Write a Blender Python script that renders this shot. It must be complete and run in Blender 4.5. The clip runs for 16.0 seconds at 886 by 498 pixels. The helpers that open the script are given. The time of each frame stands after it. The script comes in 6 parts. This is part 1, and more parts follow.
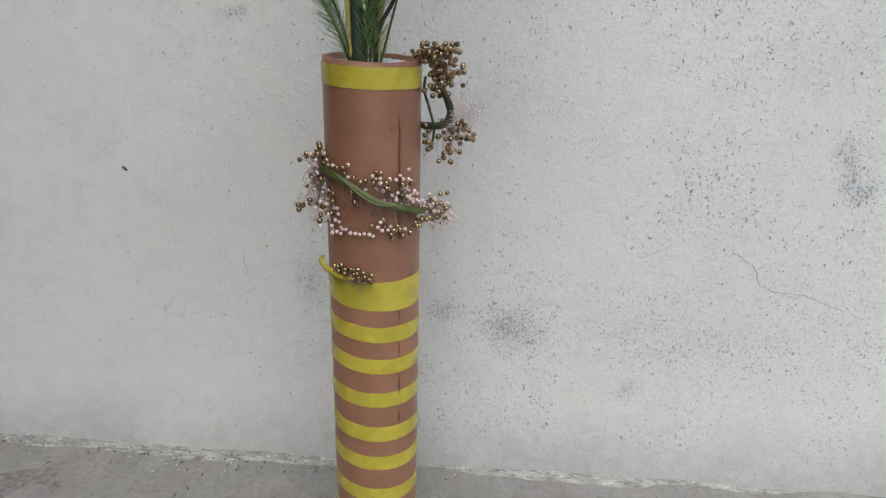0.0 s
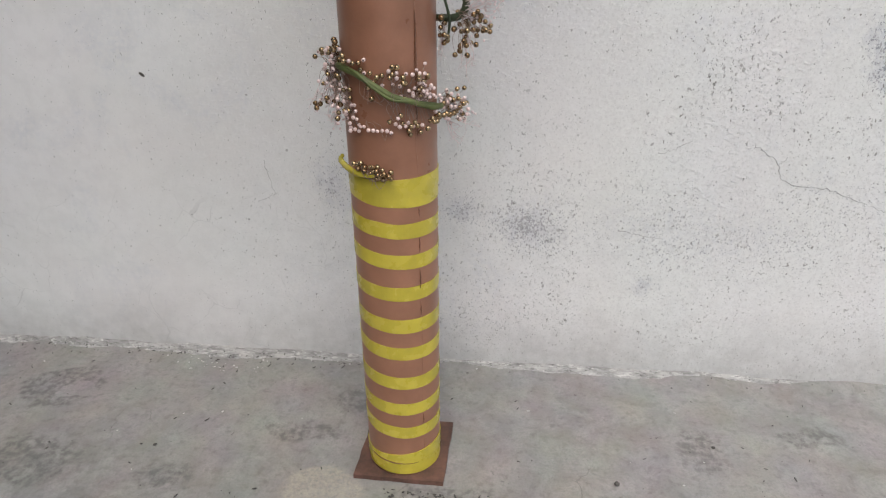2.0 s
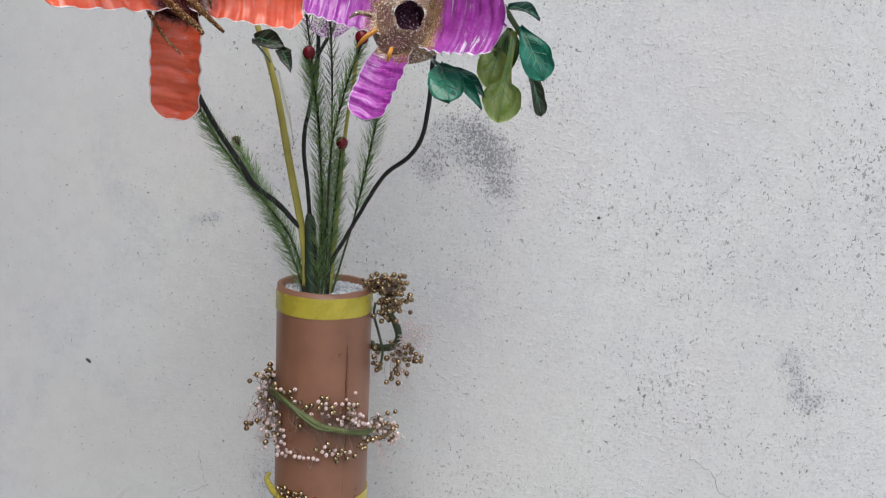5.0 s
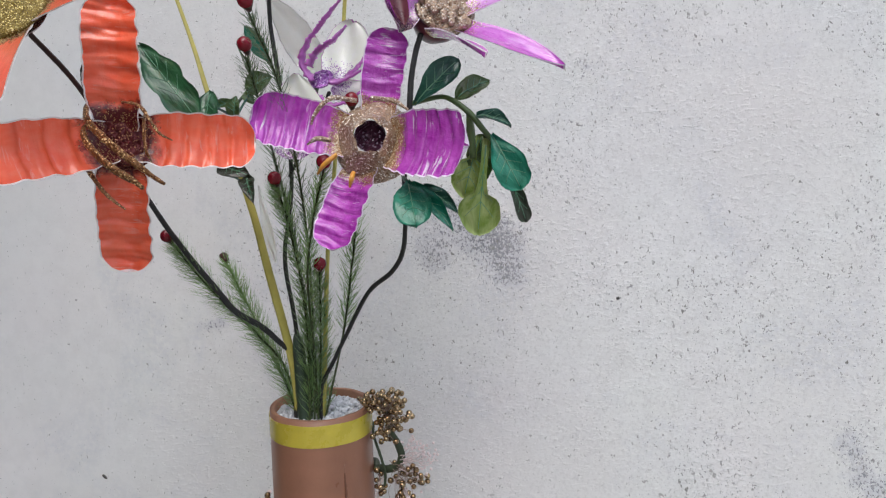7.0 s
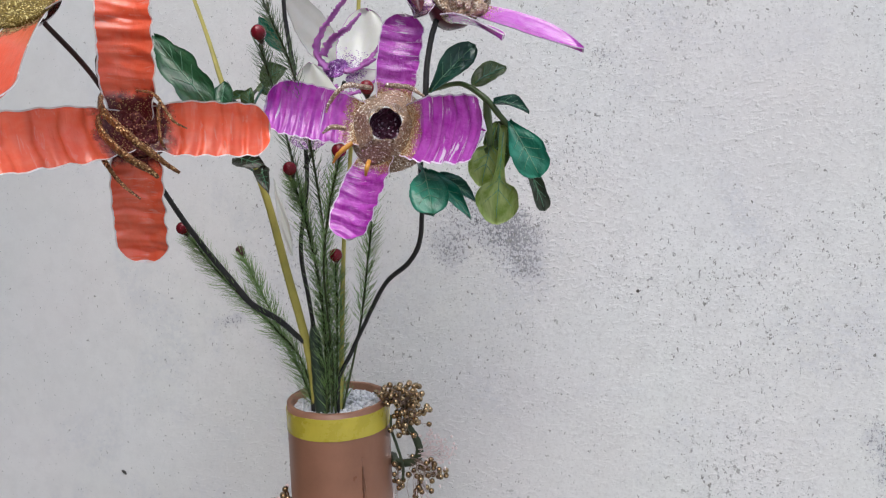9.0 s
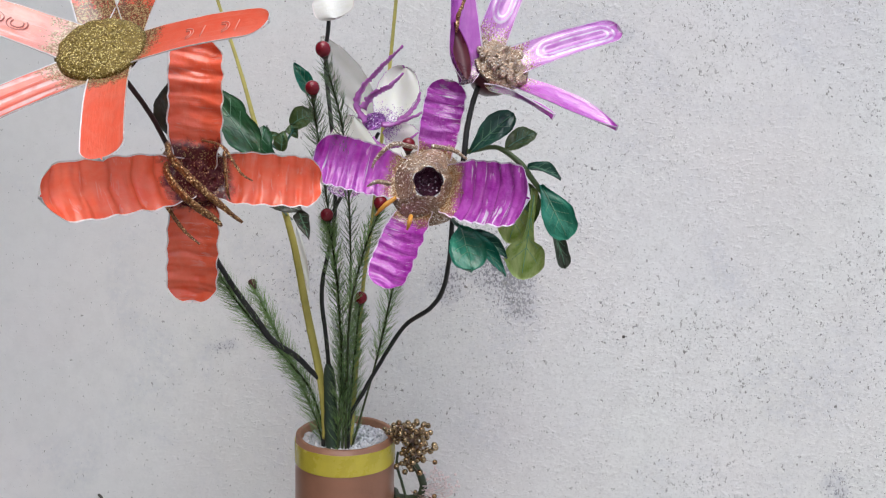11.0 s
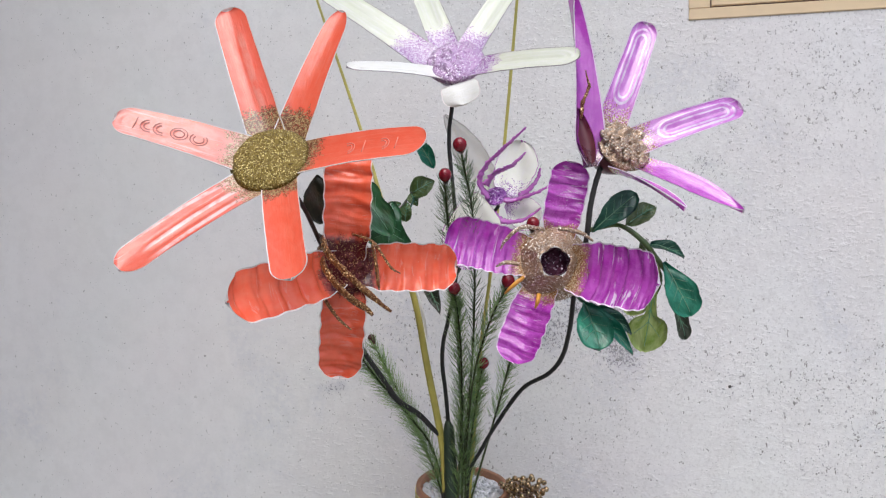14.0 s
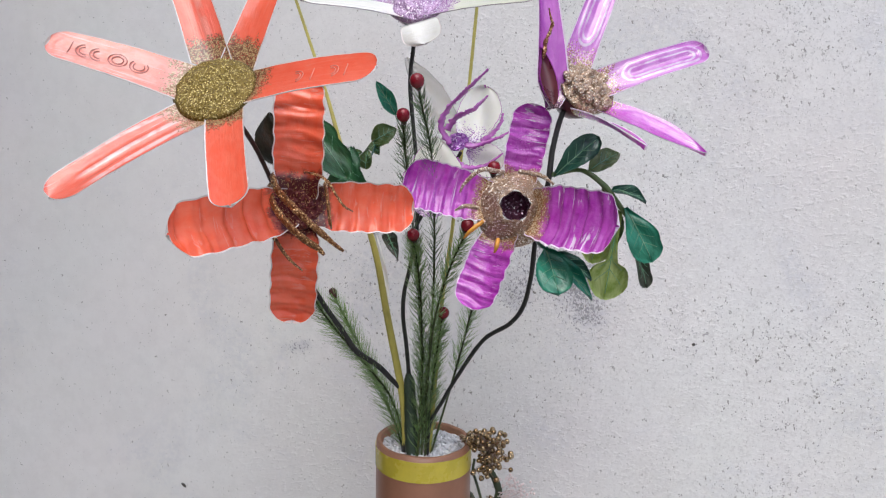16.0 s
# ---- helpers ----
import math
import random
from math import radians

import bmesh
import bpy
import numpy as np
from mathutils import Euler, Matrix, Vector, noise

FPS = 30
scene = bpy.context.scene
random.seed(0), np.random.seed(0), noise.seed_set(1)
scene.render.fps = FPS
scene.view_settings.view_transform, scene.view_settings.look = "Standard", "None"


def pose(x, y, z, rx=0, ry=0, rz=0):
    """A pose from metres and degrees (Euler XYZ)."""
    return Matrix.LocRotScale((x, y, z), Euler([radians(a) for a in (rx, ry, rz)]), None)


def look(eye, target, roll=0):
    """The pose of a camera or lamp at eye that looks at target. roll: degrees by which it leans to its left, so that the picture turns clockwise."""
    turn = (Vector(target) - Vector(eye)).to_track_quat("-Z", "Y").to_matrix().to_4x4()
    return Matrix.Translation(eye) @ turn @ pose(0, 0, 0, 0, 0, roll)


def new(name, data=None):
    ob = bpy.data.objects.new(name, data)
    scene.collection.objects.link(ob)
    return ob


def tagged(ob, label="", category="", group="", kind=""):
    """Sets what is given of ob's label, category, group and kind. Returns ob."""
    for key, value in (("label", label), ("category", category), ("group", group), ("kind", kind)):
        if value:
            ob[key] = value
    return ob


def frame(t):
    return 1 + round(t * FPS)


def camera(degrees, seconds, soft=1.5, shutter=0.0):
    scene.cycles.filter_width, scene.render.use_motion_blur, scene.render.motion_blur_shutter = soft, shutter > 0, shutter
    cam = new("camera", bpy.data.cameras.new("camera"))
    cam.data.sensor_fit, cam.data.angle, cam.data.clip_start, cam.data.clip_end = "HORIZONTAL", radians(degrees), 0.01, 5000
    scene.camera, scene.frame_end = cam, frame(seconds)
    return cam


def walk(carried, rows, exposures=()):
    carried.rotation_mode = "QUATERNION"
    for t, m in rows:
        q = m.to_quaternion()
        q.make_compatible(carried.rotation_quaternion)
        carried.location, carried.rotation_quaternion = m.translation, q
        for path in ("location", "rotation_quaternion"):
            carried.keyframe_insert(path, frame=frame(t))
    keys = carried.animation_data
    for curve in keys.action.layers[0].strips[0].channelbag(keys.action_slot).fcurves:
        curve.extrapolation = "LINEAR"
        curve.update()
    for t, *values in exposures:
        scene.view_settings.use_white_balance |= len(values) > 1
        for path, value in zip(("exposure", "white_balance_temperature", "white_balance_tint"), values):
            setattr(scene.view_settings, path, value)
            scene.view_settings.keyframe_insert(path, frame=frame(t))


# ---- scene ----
cam = camera(68.3, 16.0, 1.2)
PATH = [
    (0, (0.147, -0.777, 0.752), (0.0, 1.126, 0.153), 1.2),
    (0.5, (0.144, -0.786, 0.74), (-0.013, 1.093, 0.072), 1.0),
    (1, (0.145, -0.788, 0.732), (-0.011, 1.07, 0.01), 0.1),
    (1.5, (0.138, -0.787, 0.727), (-0.058, 1.037, -0.069), -0.7),
    (2, (0.151, -0.795, 0.737), (-0.048, 1.006, -0.11), -0.5),
    (2.5, (0.145, -0.787, 0.746), (-0.024, 1.1, 0.103), 0.5),
    (3, (0.148, -0.787, 0.756), (-0.007, 1.153, 0.296), 1.6),
    (3.5, (0.15, -0.79, 0.767), (0.035, 1.19, 0.508), 1.9),
    (6, (0.224, -0.754, 0.914), (0.054, 1.234, 0.78), 2.0),
    (6.5, (0.23, -0.735, 0.923), (-0.01, 1.249, 0.855), -1.1),
    (7, (0.255, -0.718, 0.935), (-0.035, 1.259, 0.864), -2.3),
    (7.5, (0.274, -0.709, 0.933), (-0.063, 1.262, 0.873), -3.6),
    (8, (0.275, -0.695, 0.917), (-0.121, 1.264, 0.834), -3.6),
    (10.5, (0.191, -0.747, 0.951), (-0.002, 1.243, 0.908), -0.1),
    (11, (0.181, -0.754, 0.959), (0.003, 1.238, 0.942), 0.4),
    (11.5, (0.174, -0.77, 0.977), (-0.022, 1.219, 1.061), 0.2),
    (12, (0.167, -0.786, 0.996), (-0.013, 1.205, 1.071), -0.4),
    (12.5, (0.166, -0.784, 0.994), (-0.1, 1.196, 1.068), -0.7),
    (13, (0.149, -0.805, 1.024), (-0.14, 1.174, 1.027), -0.8),
    (13.5, (0.127, -0.801, 1.03), (-0.208, 1.171, 1.029), -0.6),
    (14, (0.128, -0.794, 1.027), (-0.251, 1.17, 1.025), 0.1),
    (14.5, (0.119, -0.799, 1.028), (-0.251, 1.167, 1.032), 0.9),
    (15, (0.103, -0.798, 1.022), (-0.229, 1.175, 1.013), 2.2),
    (15.5, (0.122, -0.786, 1.011), (-0.184, 1.19, 0.975), 1.0),
    (16, (0.144, -0.775, 0.996), (-0.168, 1.199, 0.923), 0.6),
]
walk(cam, [(t, look(eye, target, roll)) for t, eye, target, roll in PATH], [(0, .21, 6230, 2), (2, .33, 6340, 5.5), (3.5, .22, 6250, 3.5), (6, .29, 6080, 5.5), (8, .3, 6080, 6.5), (10.5, .34, 6100, 6.5), (12, .35, 6120, 8.5), (16, .37, 6120, 8.5)])


# ---- light ----
world = bpy.data.worlds.new("sky")
scene.world = world
world.use_nodes = True
wn = world.node_tree.nodes
sky = wn.new("ShaderNodeTexSky")
sky.sky_type = "NISHITA"
sky.sun_disc = False
SUN_UP, SUN_ROT = radians(58), radians(174)
sky.sun_elevation, sky.sun_rotation = SUN_UP, SUN_ROT
sky.dust_density = 4.0
wn["Background"].inputs["Strength"].default_value = 0.135
world.node_tree.links.new(sky.outputs["Color"], wn["Background"].inputs["Color"])
sun = new("sun", bpy.data.lights.new("sun", "SUN"))
sun.data.energy, sun.data.angle, sun.data.color = 0.95, radians(48), (1.0, 0.985, 0.97)
sun.matrix_world = look((0, 0, 5), Vector((0, 0, 5)) - 3 * Vector((math.sin(SUN_ROT) * math.cos(SUN_UP), math.cos(SUN_ROT) * math.cos(SUN_UP), math.sin(SUN_UP))))

WALL = 0.252      # face of the back wall


# ---- materials ----
def material(name, base, rough=0.5, metal=0.0, spec=0.5):
    m = bpy.data.materials.new(name)
    m.use_nodes = True
    p = m.node_tree.nodes["Principled BSDF"]
    p.inputs["Base Color"].default_value = (*base, 1)
    p.inputs["Roughness"].default_value = rough
    p.inputs["Metallic"].default_value = metal
    p.inputs["Specular IOR Level"].default_value = spec
    return m, m.node_tree, p


def node(t, kind, **sets):
    n = t.nodes.new(kind)
    for k, v in sets.items():
        if k in n.inputs:
            n.inputs[k].default_value = v
    return n


def link(t, a, b):
    t.links.new(a, b)


def coords(t, kind="Object", scale=None):
    c = t.nodes.new("ShaderNodeTexCoord").outputs[kind]
    if scale is None:
        return c
    mp = t.nodes.new("ShaderNodeMapping")
    mp.inputs["Scale"].default_value = scale
    link(t, c, mp.inputs["Vector"])
    return mp.outputs["Vector"]


def noise_of(t, vec, scale, detail=4.0, rough=0.55, distort=0.0):
    n = node(t, "ShaderNodeTexNoise", Scale=scale, Detail=detail, Roughness=rough, Distortion=distort)
    link(t, vec, n.inputs["Vector"])
    return n.outputs["Fac"]


def ramp(t, fac, stops):
    r = t.nodes.new("ShaderNodeValToRGB")
    e = r.color_ramp.elements
    while len(e) < len(stops):
        e.new(0.5)
    for el, (pos, col) in zip(e, stops):
        el.position = pos
        el.color = (*col, 1) if len(col) == 3 else col
    link(t, fac, r.inputs["Fac"])
    return r.outputs["Color"]


def grey(v):
    return (v, v, v)


def maths(t, op, a, b=None):
    n = t.nodes.new("ShaderNodeMath")
    n.operation = op
    for k, v in enumerate((a, b)):
        if v is None:
            continue
        if isinstance(v, (int, float)):
            n.inputs[k].default_value = v
        else:
            link(t, v, n.inputs[k])
    return n.outputs[0]


def mix(t, fac, a, b, mode="MIX"):
    n = t.nodes.new("ShaderNodeMix")
    n.data_type, n.blend_type = "RGBA", mode
    for sock, v in ((n.inputs[0], fac), (n.inputs[6], a), (n.inputs[7], b)):
        if isinstance(v, (int, float)):
            sock.default_value = v
        elif isinstance(v, tuple):
            sock.default_value = (*v, 1)
        else:
            link(t, v, sock)
    return n.outputs[2]


def bump(t, p, height, strength, distance, below=None):
    b = node(t, "ShaderNodeBump", Strength=strength, Distance=distance)
    link(t, height, b.inputs["Height"])
    if below is not None:
        link(t, below, b.inputs["Normal"])
    link(t, b.outputs["Normal"], p.inputs["Normal"])
    return b.outputs["Normal"]


def blot(t, vec, at, size):
    """1 inside an oval blot at a place, falling to 0 at its edge."""
    mp = t.nodes.new("ShaderNodeMapping")
    mp.vector_type = "TEXTURE"
    mp.inputs["Location"].default_value = at
    mp.inputs["Scale"].default_value = size
    link(t, vec, mp.inputs["Vector"])
    g = t.nodes.new("ShaderNodeTexGradient")
    g.gradient_type = "SPHERICAL"
    link(t, mp.outputs["Vector"], g.inputs["Vector"])
    return g.outputs["Fac"]


def summed(t, values):
    out = values[0]
    for v in values[1:]:
        out = maths(t, "ADD", out, v)
    return out


def plaster():
    m, t, p = material("limewashed_plaster", (0.6, 0.6, 0.6), 0.9, spec=0.2)
    v = coords(t)
    cloud = noise_of(t, v, 2.2, 5, 0.6)
    fine = noise_of(t, v, 38, 6, 0.65)
    base = mix(t, ramp(t, cloud, [(0.3, grey(0)), (0.7, grey(1))]), (0.722, 0.717, 0.708), (0.80, 0.795, 0.79))
    base = mix(t, maths(t, "MULTIPLY", ramp(t, fine, [(0.42, grey(0)), (0.62, grey(1))]), 0.35), base, (0.66, 0.655, 0.645))
    hue = node(t, "ShaderNodeTexNoise", Scale=3.4, Detail=3.0)
    link(t, v, hue.inputs["Vector"])
    base = mix(t, 0.10, base, hue.outputs["Color"], "SOFT_LIGHT")
    # mould blots, each with its own place and shape: x, z, half width, half height, weight
    spots = [(0.12, 0.912, 0.085, 0.068, 0.62), (0.178, 0.922, 0.044, 0.055, 0.98), (0.216, 0.902, 0.042, 0.064, 0.9), (0.204, 0.857, 0.064, 0.036, 0.8),
             (0.088, 0.890, 0.045, 0.040, 0.5), (0.148, 0.955, 0.065, 0.028, 0.5), (-0.264, 0.797, 0.050, 0.022, 0.75), (0.674, 0.602, 0.030, 0.060, 0.75),
             (0.706, 0.554, 0.062, 0.038, 0.75), (-0.160, 0.365, 0.062, 0.105, 0.62), (0.068, 0.322, 0.054, 0.044, 0.72), (0.183, 0.288, 0.090, 0.055, 0.62),
             (0.356, 1.273, 0.048, 0.030, 0.6), (0.340, 1.154, 0.042, 0.022, 0.5), (0.175, 1.325, 0.055, 0.070, 0.38), (0.387, 0.188, 0.036, 0.032, 0.6)]
    pale = [(0.35, 0.300, 0.30, 0.13, 0.50), (0.56, 0.285, 0.30, 0.13, 0.50), (0.132, 0.095, 0.16, 0.075, 0.5), (0.345, 0.871, 0.08, 0.10, 0.42), (0.353, 0.985, 0.06, 0.10, 0.36), (-0.14, 0.895, 0.09, 0.095, 0.42),
            (0.427, 1.050, 0.11, 0.06, 0.35), (-0.186, 1.428, 0.08, 0.05, 0.45), (-0.514, 1.438, 0.055, 0.03, 0.5), (0.75, 0.39, 0.16, 0.14, 0.4), (0.30, 1.004, 0.06, 0.05, 0.4)]
    warp = t.nodes.new("ShaderNodeVectorMath")
    warp.operation = "MULTIPLY_ADD"
    wn_ = node(t, "ShaderNodeTexNoise", Scale=13.0, Detail=4.0)
    link(t, v, wn_.inputs["Vector"])
    link(t, wn_.outputs["Color"], warp.inputs[0])
    warp.inputs[1].default_value = (0.06, 0.0, 0.06)
    off = t.nodes.new("ShaderNodeVectorMath")
    off.operation = "ADD"
    off.inputs[1].default_value = (-0.03, 0, -0.03)
    link(t, v, off.inputs[0])
    link(t, off.outputs[0], warp.inputs[2])
    wv = warp.outputs[0]
    near = summed(t, [maths(t, "MULTIPLY", blot(t, wv, (x, WALL, z), (rx, 0.3, rz)), w) for x, z, rx, rz, w in spots])
    faint = summed(t, [maths(t, "MULTIPLY", blot(t, wv, (x, WALL, z), (rx, 0.3, rz)), w) for x, z, rx, rz, w in pale])
    both = maths(t, "ADD", near, maths(t, "MULTIPLY", faint, 0.55))
    # bluish bloom inside the blots, broken up by the grain of the wall
    bloom = maths(t, "MULTIPLY", ramp(t, maths(t, "ADD", maths(t, "MULTIPLY", both, 0.55), maths(t, "SUBTRACT", noise_of(t, v, 75, 5, 0.7), 0.5)), [(0.10, grey(0)), (0.36, grey(1))]), ramp(t, both, [(0.04, grey(0)), (0.5, grey(0.42))]))
    base = mix(t, bloom, base, (0.43, 0.44, 0.50))
    damp = maths(t, "MULTIPLY", ramp(t, noise_of(t, v, 5.5, 5, 0.6, 0.6), [(0.54, grey(0)), (0.70, grey(1))]), ramp(t, noise_of(t, v, 120, 3, 0.7), [(0.38, grey(0.05)), (0.58, grey(0.42))]))
    base = mix(t, damp, base, (0.54, 0.555, 0.61))
    # ragged pits and specks, clustered, denser on the rough side of the wall and inside the blots
    sep = t.nodes.new("ShaderNodeSeparateXYZ")
    link(t, v, sep.inputs[0])
    side = node(t, "ShaderNodeMapRange", **{"From Min": -0.62, "From Max": 0.25, "To Min": 0.0, "To Max": 1.0})
    link(t, sep.outputs["X"], side.inputs["Value"])
    long = coords(t, "Object", (1.15, 1.0, 0.85))
    clump = ramp(t, noise_of(t, v, 4.5, 4, 0.6), [(0.36, grey(0)), (0.66, grey(1))])
    often = maths(t, "ADD", maths(t, "MULTIPLY", maths(t, "MULTIPLY", clump, side.outputs[0]), 0.085), maths(t, "MULTIPLY", side.outputs[0], 0.012))

    def specks(scale, bare, extra, soft):
        n = maths(t, "ADD", noise_of(t, long, scale, 2.5, 0.6), maths(t, "ADD", often, maths(t, "MULTIPLY", both, extra)))
        return ramp(t, n, [(bare, grey(0)), (bare + soft, grey(1))])

    strong = ramp(t, noise_of(t, v, 52, 2), [(0.38, grey(0.25)), (0.62, grey(0.92))])
    pit = specks(185, 0.70, 0.06, 0.022)
    base = mix(t, maths(t, "MULTIPLY", pit, strong), base, (0.185, 0.18, 0.165))
    dot = specks(320, 0.735, 0.235, 0.03)
    base = mix(t, maths(t, "MULTIPLY", dot, 0.78), base, (0.21, 0.21, 0.235))
    chip = specks(70, 0.775, 0.02, 0.015)
    base = mix(t, maths(t, "MULTIPLY", chip, 0.7), base, (0.25, 0.245, 0.23))
    # close grain of the rough side, dark between and pale on top
    grit = noise_of(t, v, 260, 4, 0.7)
    base = mix(t, maths(t, "MULTIPLY", ramp(t, grit, [(0.36, grey(1)), (0.50, grey(0))]), maths(t, "MULTIPLY", side.outputs[0], 0.42)), base, (0.50, 0.49, 0.48))
    blush = ramp(t, noise_of(t, v, 1.7, 3, 0.5), [(0.42, grey(0)), (0.66, grey(0.5))])
    base = mix(t, blush, base, (0.77, 0.735, 0.725))
    base = mix(t, maths(t, "MULTIPLY", ramp(t, noise_of(t, v, 170, 3, 0.65), [(0.58, grey(0)), (0.70, grey(1))]), maths(t, "MULTIPLY", side.outputs[0], 0.45)), base, (0.84, 0.835, 0.82))
    # grey band along the foot, darker towards the ground and broken by noise
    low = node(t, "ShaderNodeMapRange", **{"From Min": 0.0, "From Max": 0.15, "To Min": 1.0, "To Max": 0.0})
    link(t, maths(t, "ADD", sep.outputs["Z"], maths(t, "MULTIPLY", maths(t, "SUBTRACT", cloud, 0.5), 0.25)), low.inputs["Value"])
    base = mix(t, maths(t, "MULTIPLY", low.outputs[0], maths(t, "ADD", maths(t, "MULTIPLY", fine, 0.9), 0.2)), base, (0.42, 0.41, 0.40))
    # fine crazing low on the smooth side
    craze = node(t, "ShaderNodeTexVoronoi", Scale=11.0, Randomness=1.0)
    craze.feature = "DISTANCE_TO_EDGE"
    link(t, wv, craze.inputs["Vector"])
    where = maths(t, "MULTIPLY", ramp(t, blot(t, v, (-0.50, WALL, 0.15), (0.6, 0.4, 0.26)), [(0.05, grey(0)), (0.4, grey(1))]), ramp(t, noise_of(t, v, 8, 3), [(0.46, grey(0)), (0.60, grey(1))]))
    base = mix(t, maths(t, "MULTIPLY", maths(t, "MULTIPLY", maths(t, "LESS_THAN", craze.outputs["Distance"], 0.007), where), 0.26), base, (0.40, 0.39, 0.385))
    link(t, base, p.inputs["Base Color"])
    rough_amt = node(t, "ShaderNodeMapRange", **{"From Min": -0.5, "From Max": 0.3, "To Min": 0.12, "To Max": 1.0})
    link(t, sep.outputs["X"], rough_amt.inputs["Value"])
    crumb = ramp(t, noise_of(t, coords(t, "Object", (0.8, 1.0, 1.25)), 130, 4, 0.6), [(0.52, grey(0)), (0.68, grey(1))])
    pebbly = maths(t, "MULTIPLY", crumb, ramp(t, noise_of(t, v, 7, 3), [(0.36, grey(0.15)), (0.62, grey(1))]))
    h = summed(t, [maths(t, "MULTIPLY", maths(t, "MULTIPLY", pebbly, rough_amt.outputs[0]), 0.5), maths(t, "MULTIPLY", maths(t, "MULTIPLY", fine, rough_amt.outputs[0]), 0.55),
                   maths(t, "MULTIPLY", noise_of(t, v, 9, 3), 0.8), maths(t, "MULTIPLY", pit, -0.6)])
    bump(t, p, h, 0.58, 0.003)
    return m


def concrete():
    m, t, p = material("worn_concrete", (0.3, 0.3, 0.29), 0.88, spec=0.25)
    v = coords(t)
    big = noise_of(t, v, 3.0, 6, 0.62, 0.4)
    mid = noise_of(t, v, 19, 8, 0.68, 0.5)
    fine = noise_of(t, v, 70, 5, 0.65)
    grain = noise_of(t, v, 260, 3, 0.6)
    base = mix(t, ramp(t, big, [(0.34, grey(0)), (0.66, grey(1))]), (0.25, 0.237, 0.228), (0.315, 0.297, 0.283))
    base = mix(t, ramp(t, mid, [(0.42, grey(0)), (0.66, grey(0.85))]), base, (0.365, 0.345, 0.33))
    base = mix(t, ramp(t, fine, [(0.50, grey(0)), (0.70, grey(0.6))]), base, (0.185, 0.176, 0.168))
    base = mix(t, maths(t, "MULTIPLY", ramp(t, grain, [(0.46, grey(0)), (0.68, grey(1))]), 0.4), base, (0.235, 0.225, 0.215))
    hue = node(t, "ShaderNodeTexNoise", Scale=11.0, Detail=4.0)
    link(t, v, hue.inputs["Vector"])
    base = mix(t, 0.16, base, hue.outputs["Color"], "SOFT_LIGHT")
    warp = t.nodes.new("ShaderNodeVectorMath")
    warp.operation = "MULTIPLY_ADD"
    wn_ = node(t, "ShaderNodeTexNoise", Scale=14.0, Detail=5.0)
    link(t, v, wn_.inputs["Vector"])
    link(t, wn_.outputs["Color"], warp.inputs[0])
    warp.inputs[1].default_value = (0.07, 0.07, 0)
    off = t.nodes.new("ShaderNodeVectorMath")
    off.operation = "ADD"
    off.inputs[1].default_value = (-0.035, -0.035, 0)
    link(t, v, off.inputs[0])
    link(t, off.outputs[0], warp.inputs[2])
    w = warp.outputs[0]
    # dark stains, one of them a ring, and a rubbed pale patch
    spots = [((-0.09, 0.13, 0), (0.075, 0.06, 0.4)), ((0.47, 0.05, 0), (0.05, 0.08, 0.4)), ((0.66, 0.10, 0), (0.07, 0.03, 0.4)), ((0.075, -0.085, 0), (0.11, 0.035, 0.4)),
             ((-0.60, -0.07, 0), (0.13, 0.07, 0.4)), ((-0.17, 0.04, 0), (0.10, 0.03, 0.4)), ((-0.36, -0.08, 0), (0.06, 0.04, 0.4))]
    near = summed(t, [blot(t, w, q, r) for q, r in spots])
    ring = maths(t, "SUBTRACT", maths(t, "MINIMUM", maths(t, "MULTIPLY", blot(t, w, (-0.655, 0.112, 0), (0.088, 0.070, 0.4)), 2.4), 0.9), maths(t, "MULTIPLY", blot(t, w, (-0.628, 0.105, 0), (0.050, 0.030, 0.4)), 3.4))
    near = maths(t, "ADD", near, maths(t, "MAXIMUM", ring, 0.0))
    dark = maths(t, "MULTIPLY", ramp(t, near, [(0.15, grey(0)), (0.42, grey(1))]), ramp(t, fine, [(0.38, grey(0.05)), (0.60, grey(0.7))]))
    base = mix(t, dark, base, (0.15, 0.144, 0.14))
    pale = maths(t, "MULTIPLY", ramp(t, blot(t, w, (-0.115, -0.085, 0), (0.085, 0.055, 0.4)), [(0.1, grey(0)), (0.3, grey(1))]), ramp(t, noise_of(t, v, 170, 5, 0.7), [(0.36, grey(0.1)), (0.64, grey(0.75))]))
    base = mix(t, pale, base, (0.47, 0.42, 0.34))
    # hairline cracks
    vein = node(t, "ShaderNodeTexVoronoi", Scale=6.0, Randomness=1.0)
    vein.feature = "DISTANCE_TO_EDGE"
    link(t, w, vein.inputs["Vector"])
    hair = maths(t, "MULTIPLY", maths(t, "LESS_THAN", vein.outputs["Distance"], 0.006), ramp(t, noise_of(t, v, 5, 2), [(0.60, grey(0)), (0.68, grey(0.4))]))
    base = mix(t, hair, base, (0.13, 0.125, 0.12))
    vor = node(t, "ShaderNodeTexVoronoi", Scale=60.0, Randomness=1.0)
    link(t, w, vor.inputs["Vector"])
    speck = maths(t, "GREATER_THAN", maths(t, "MULTIPLY", maths(t, "SUBTRACT", noise_of(t, v, 9, 3), 0.5), 0.8), vor.outputs["Distance"])
    base = mix(t, maths(t, "MULTIPLY", speck, 0.6), base, (0.15, 0.14, 0.135))
    link(t, base, p.inputs["Base Color"])
    h = summed(t, [mid, maths(t, "MULTIPLY", fine, 0.6), maths(t, "MULTIPLY", grain, 0.2), big, maths(t, "MULTIPLY", hair, -0.6)])
    bump(t, p, h, 0.7, 0.006)
    return m


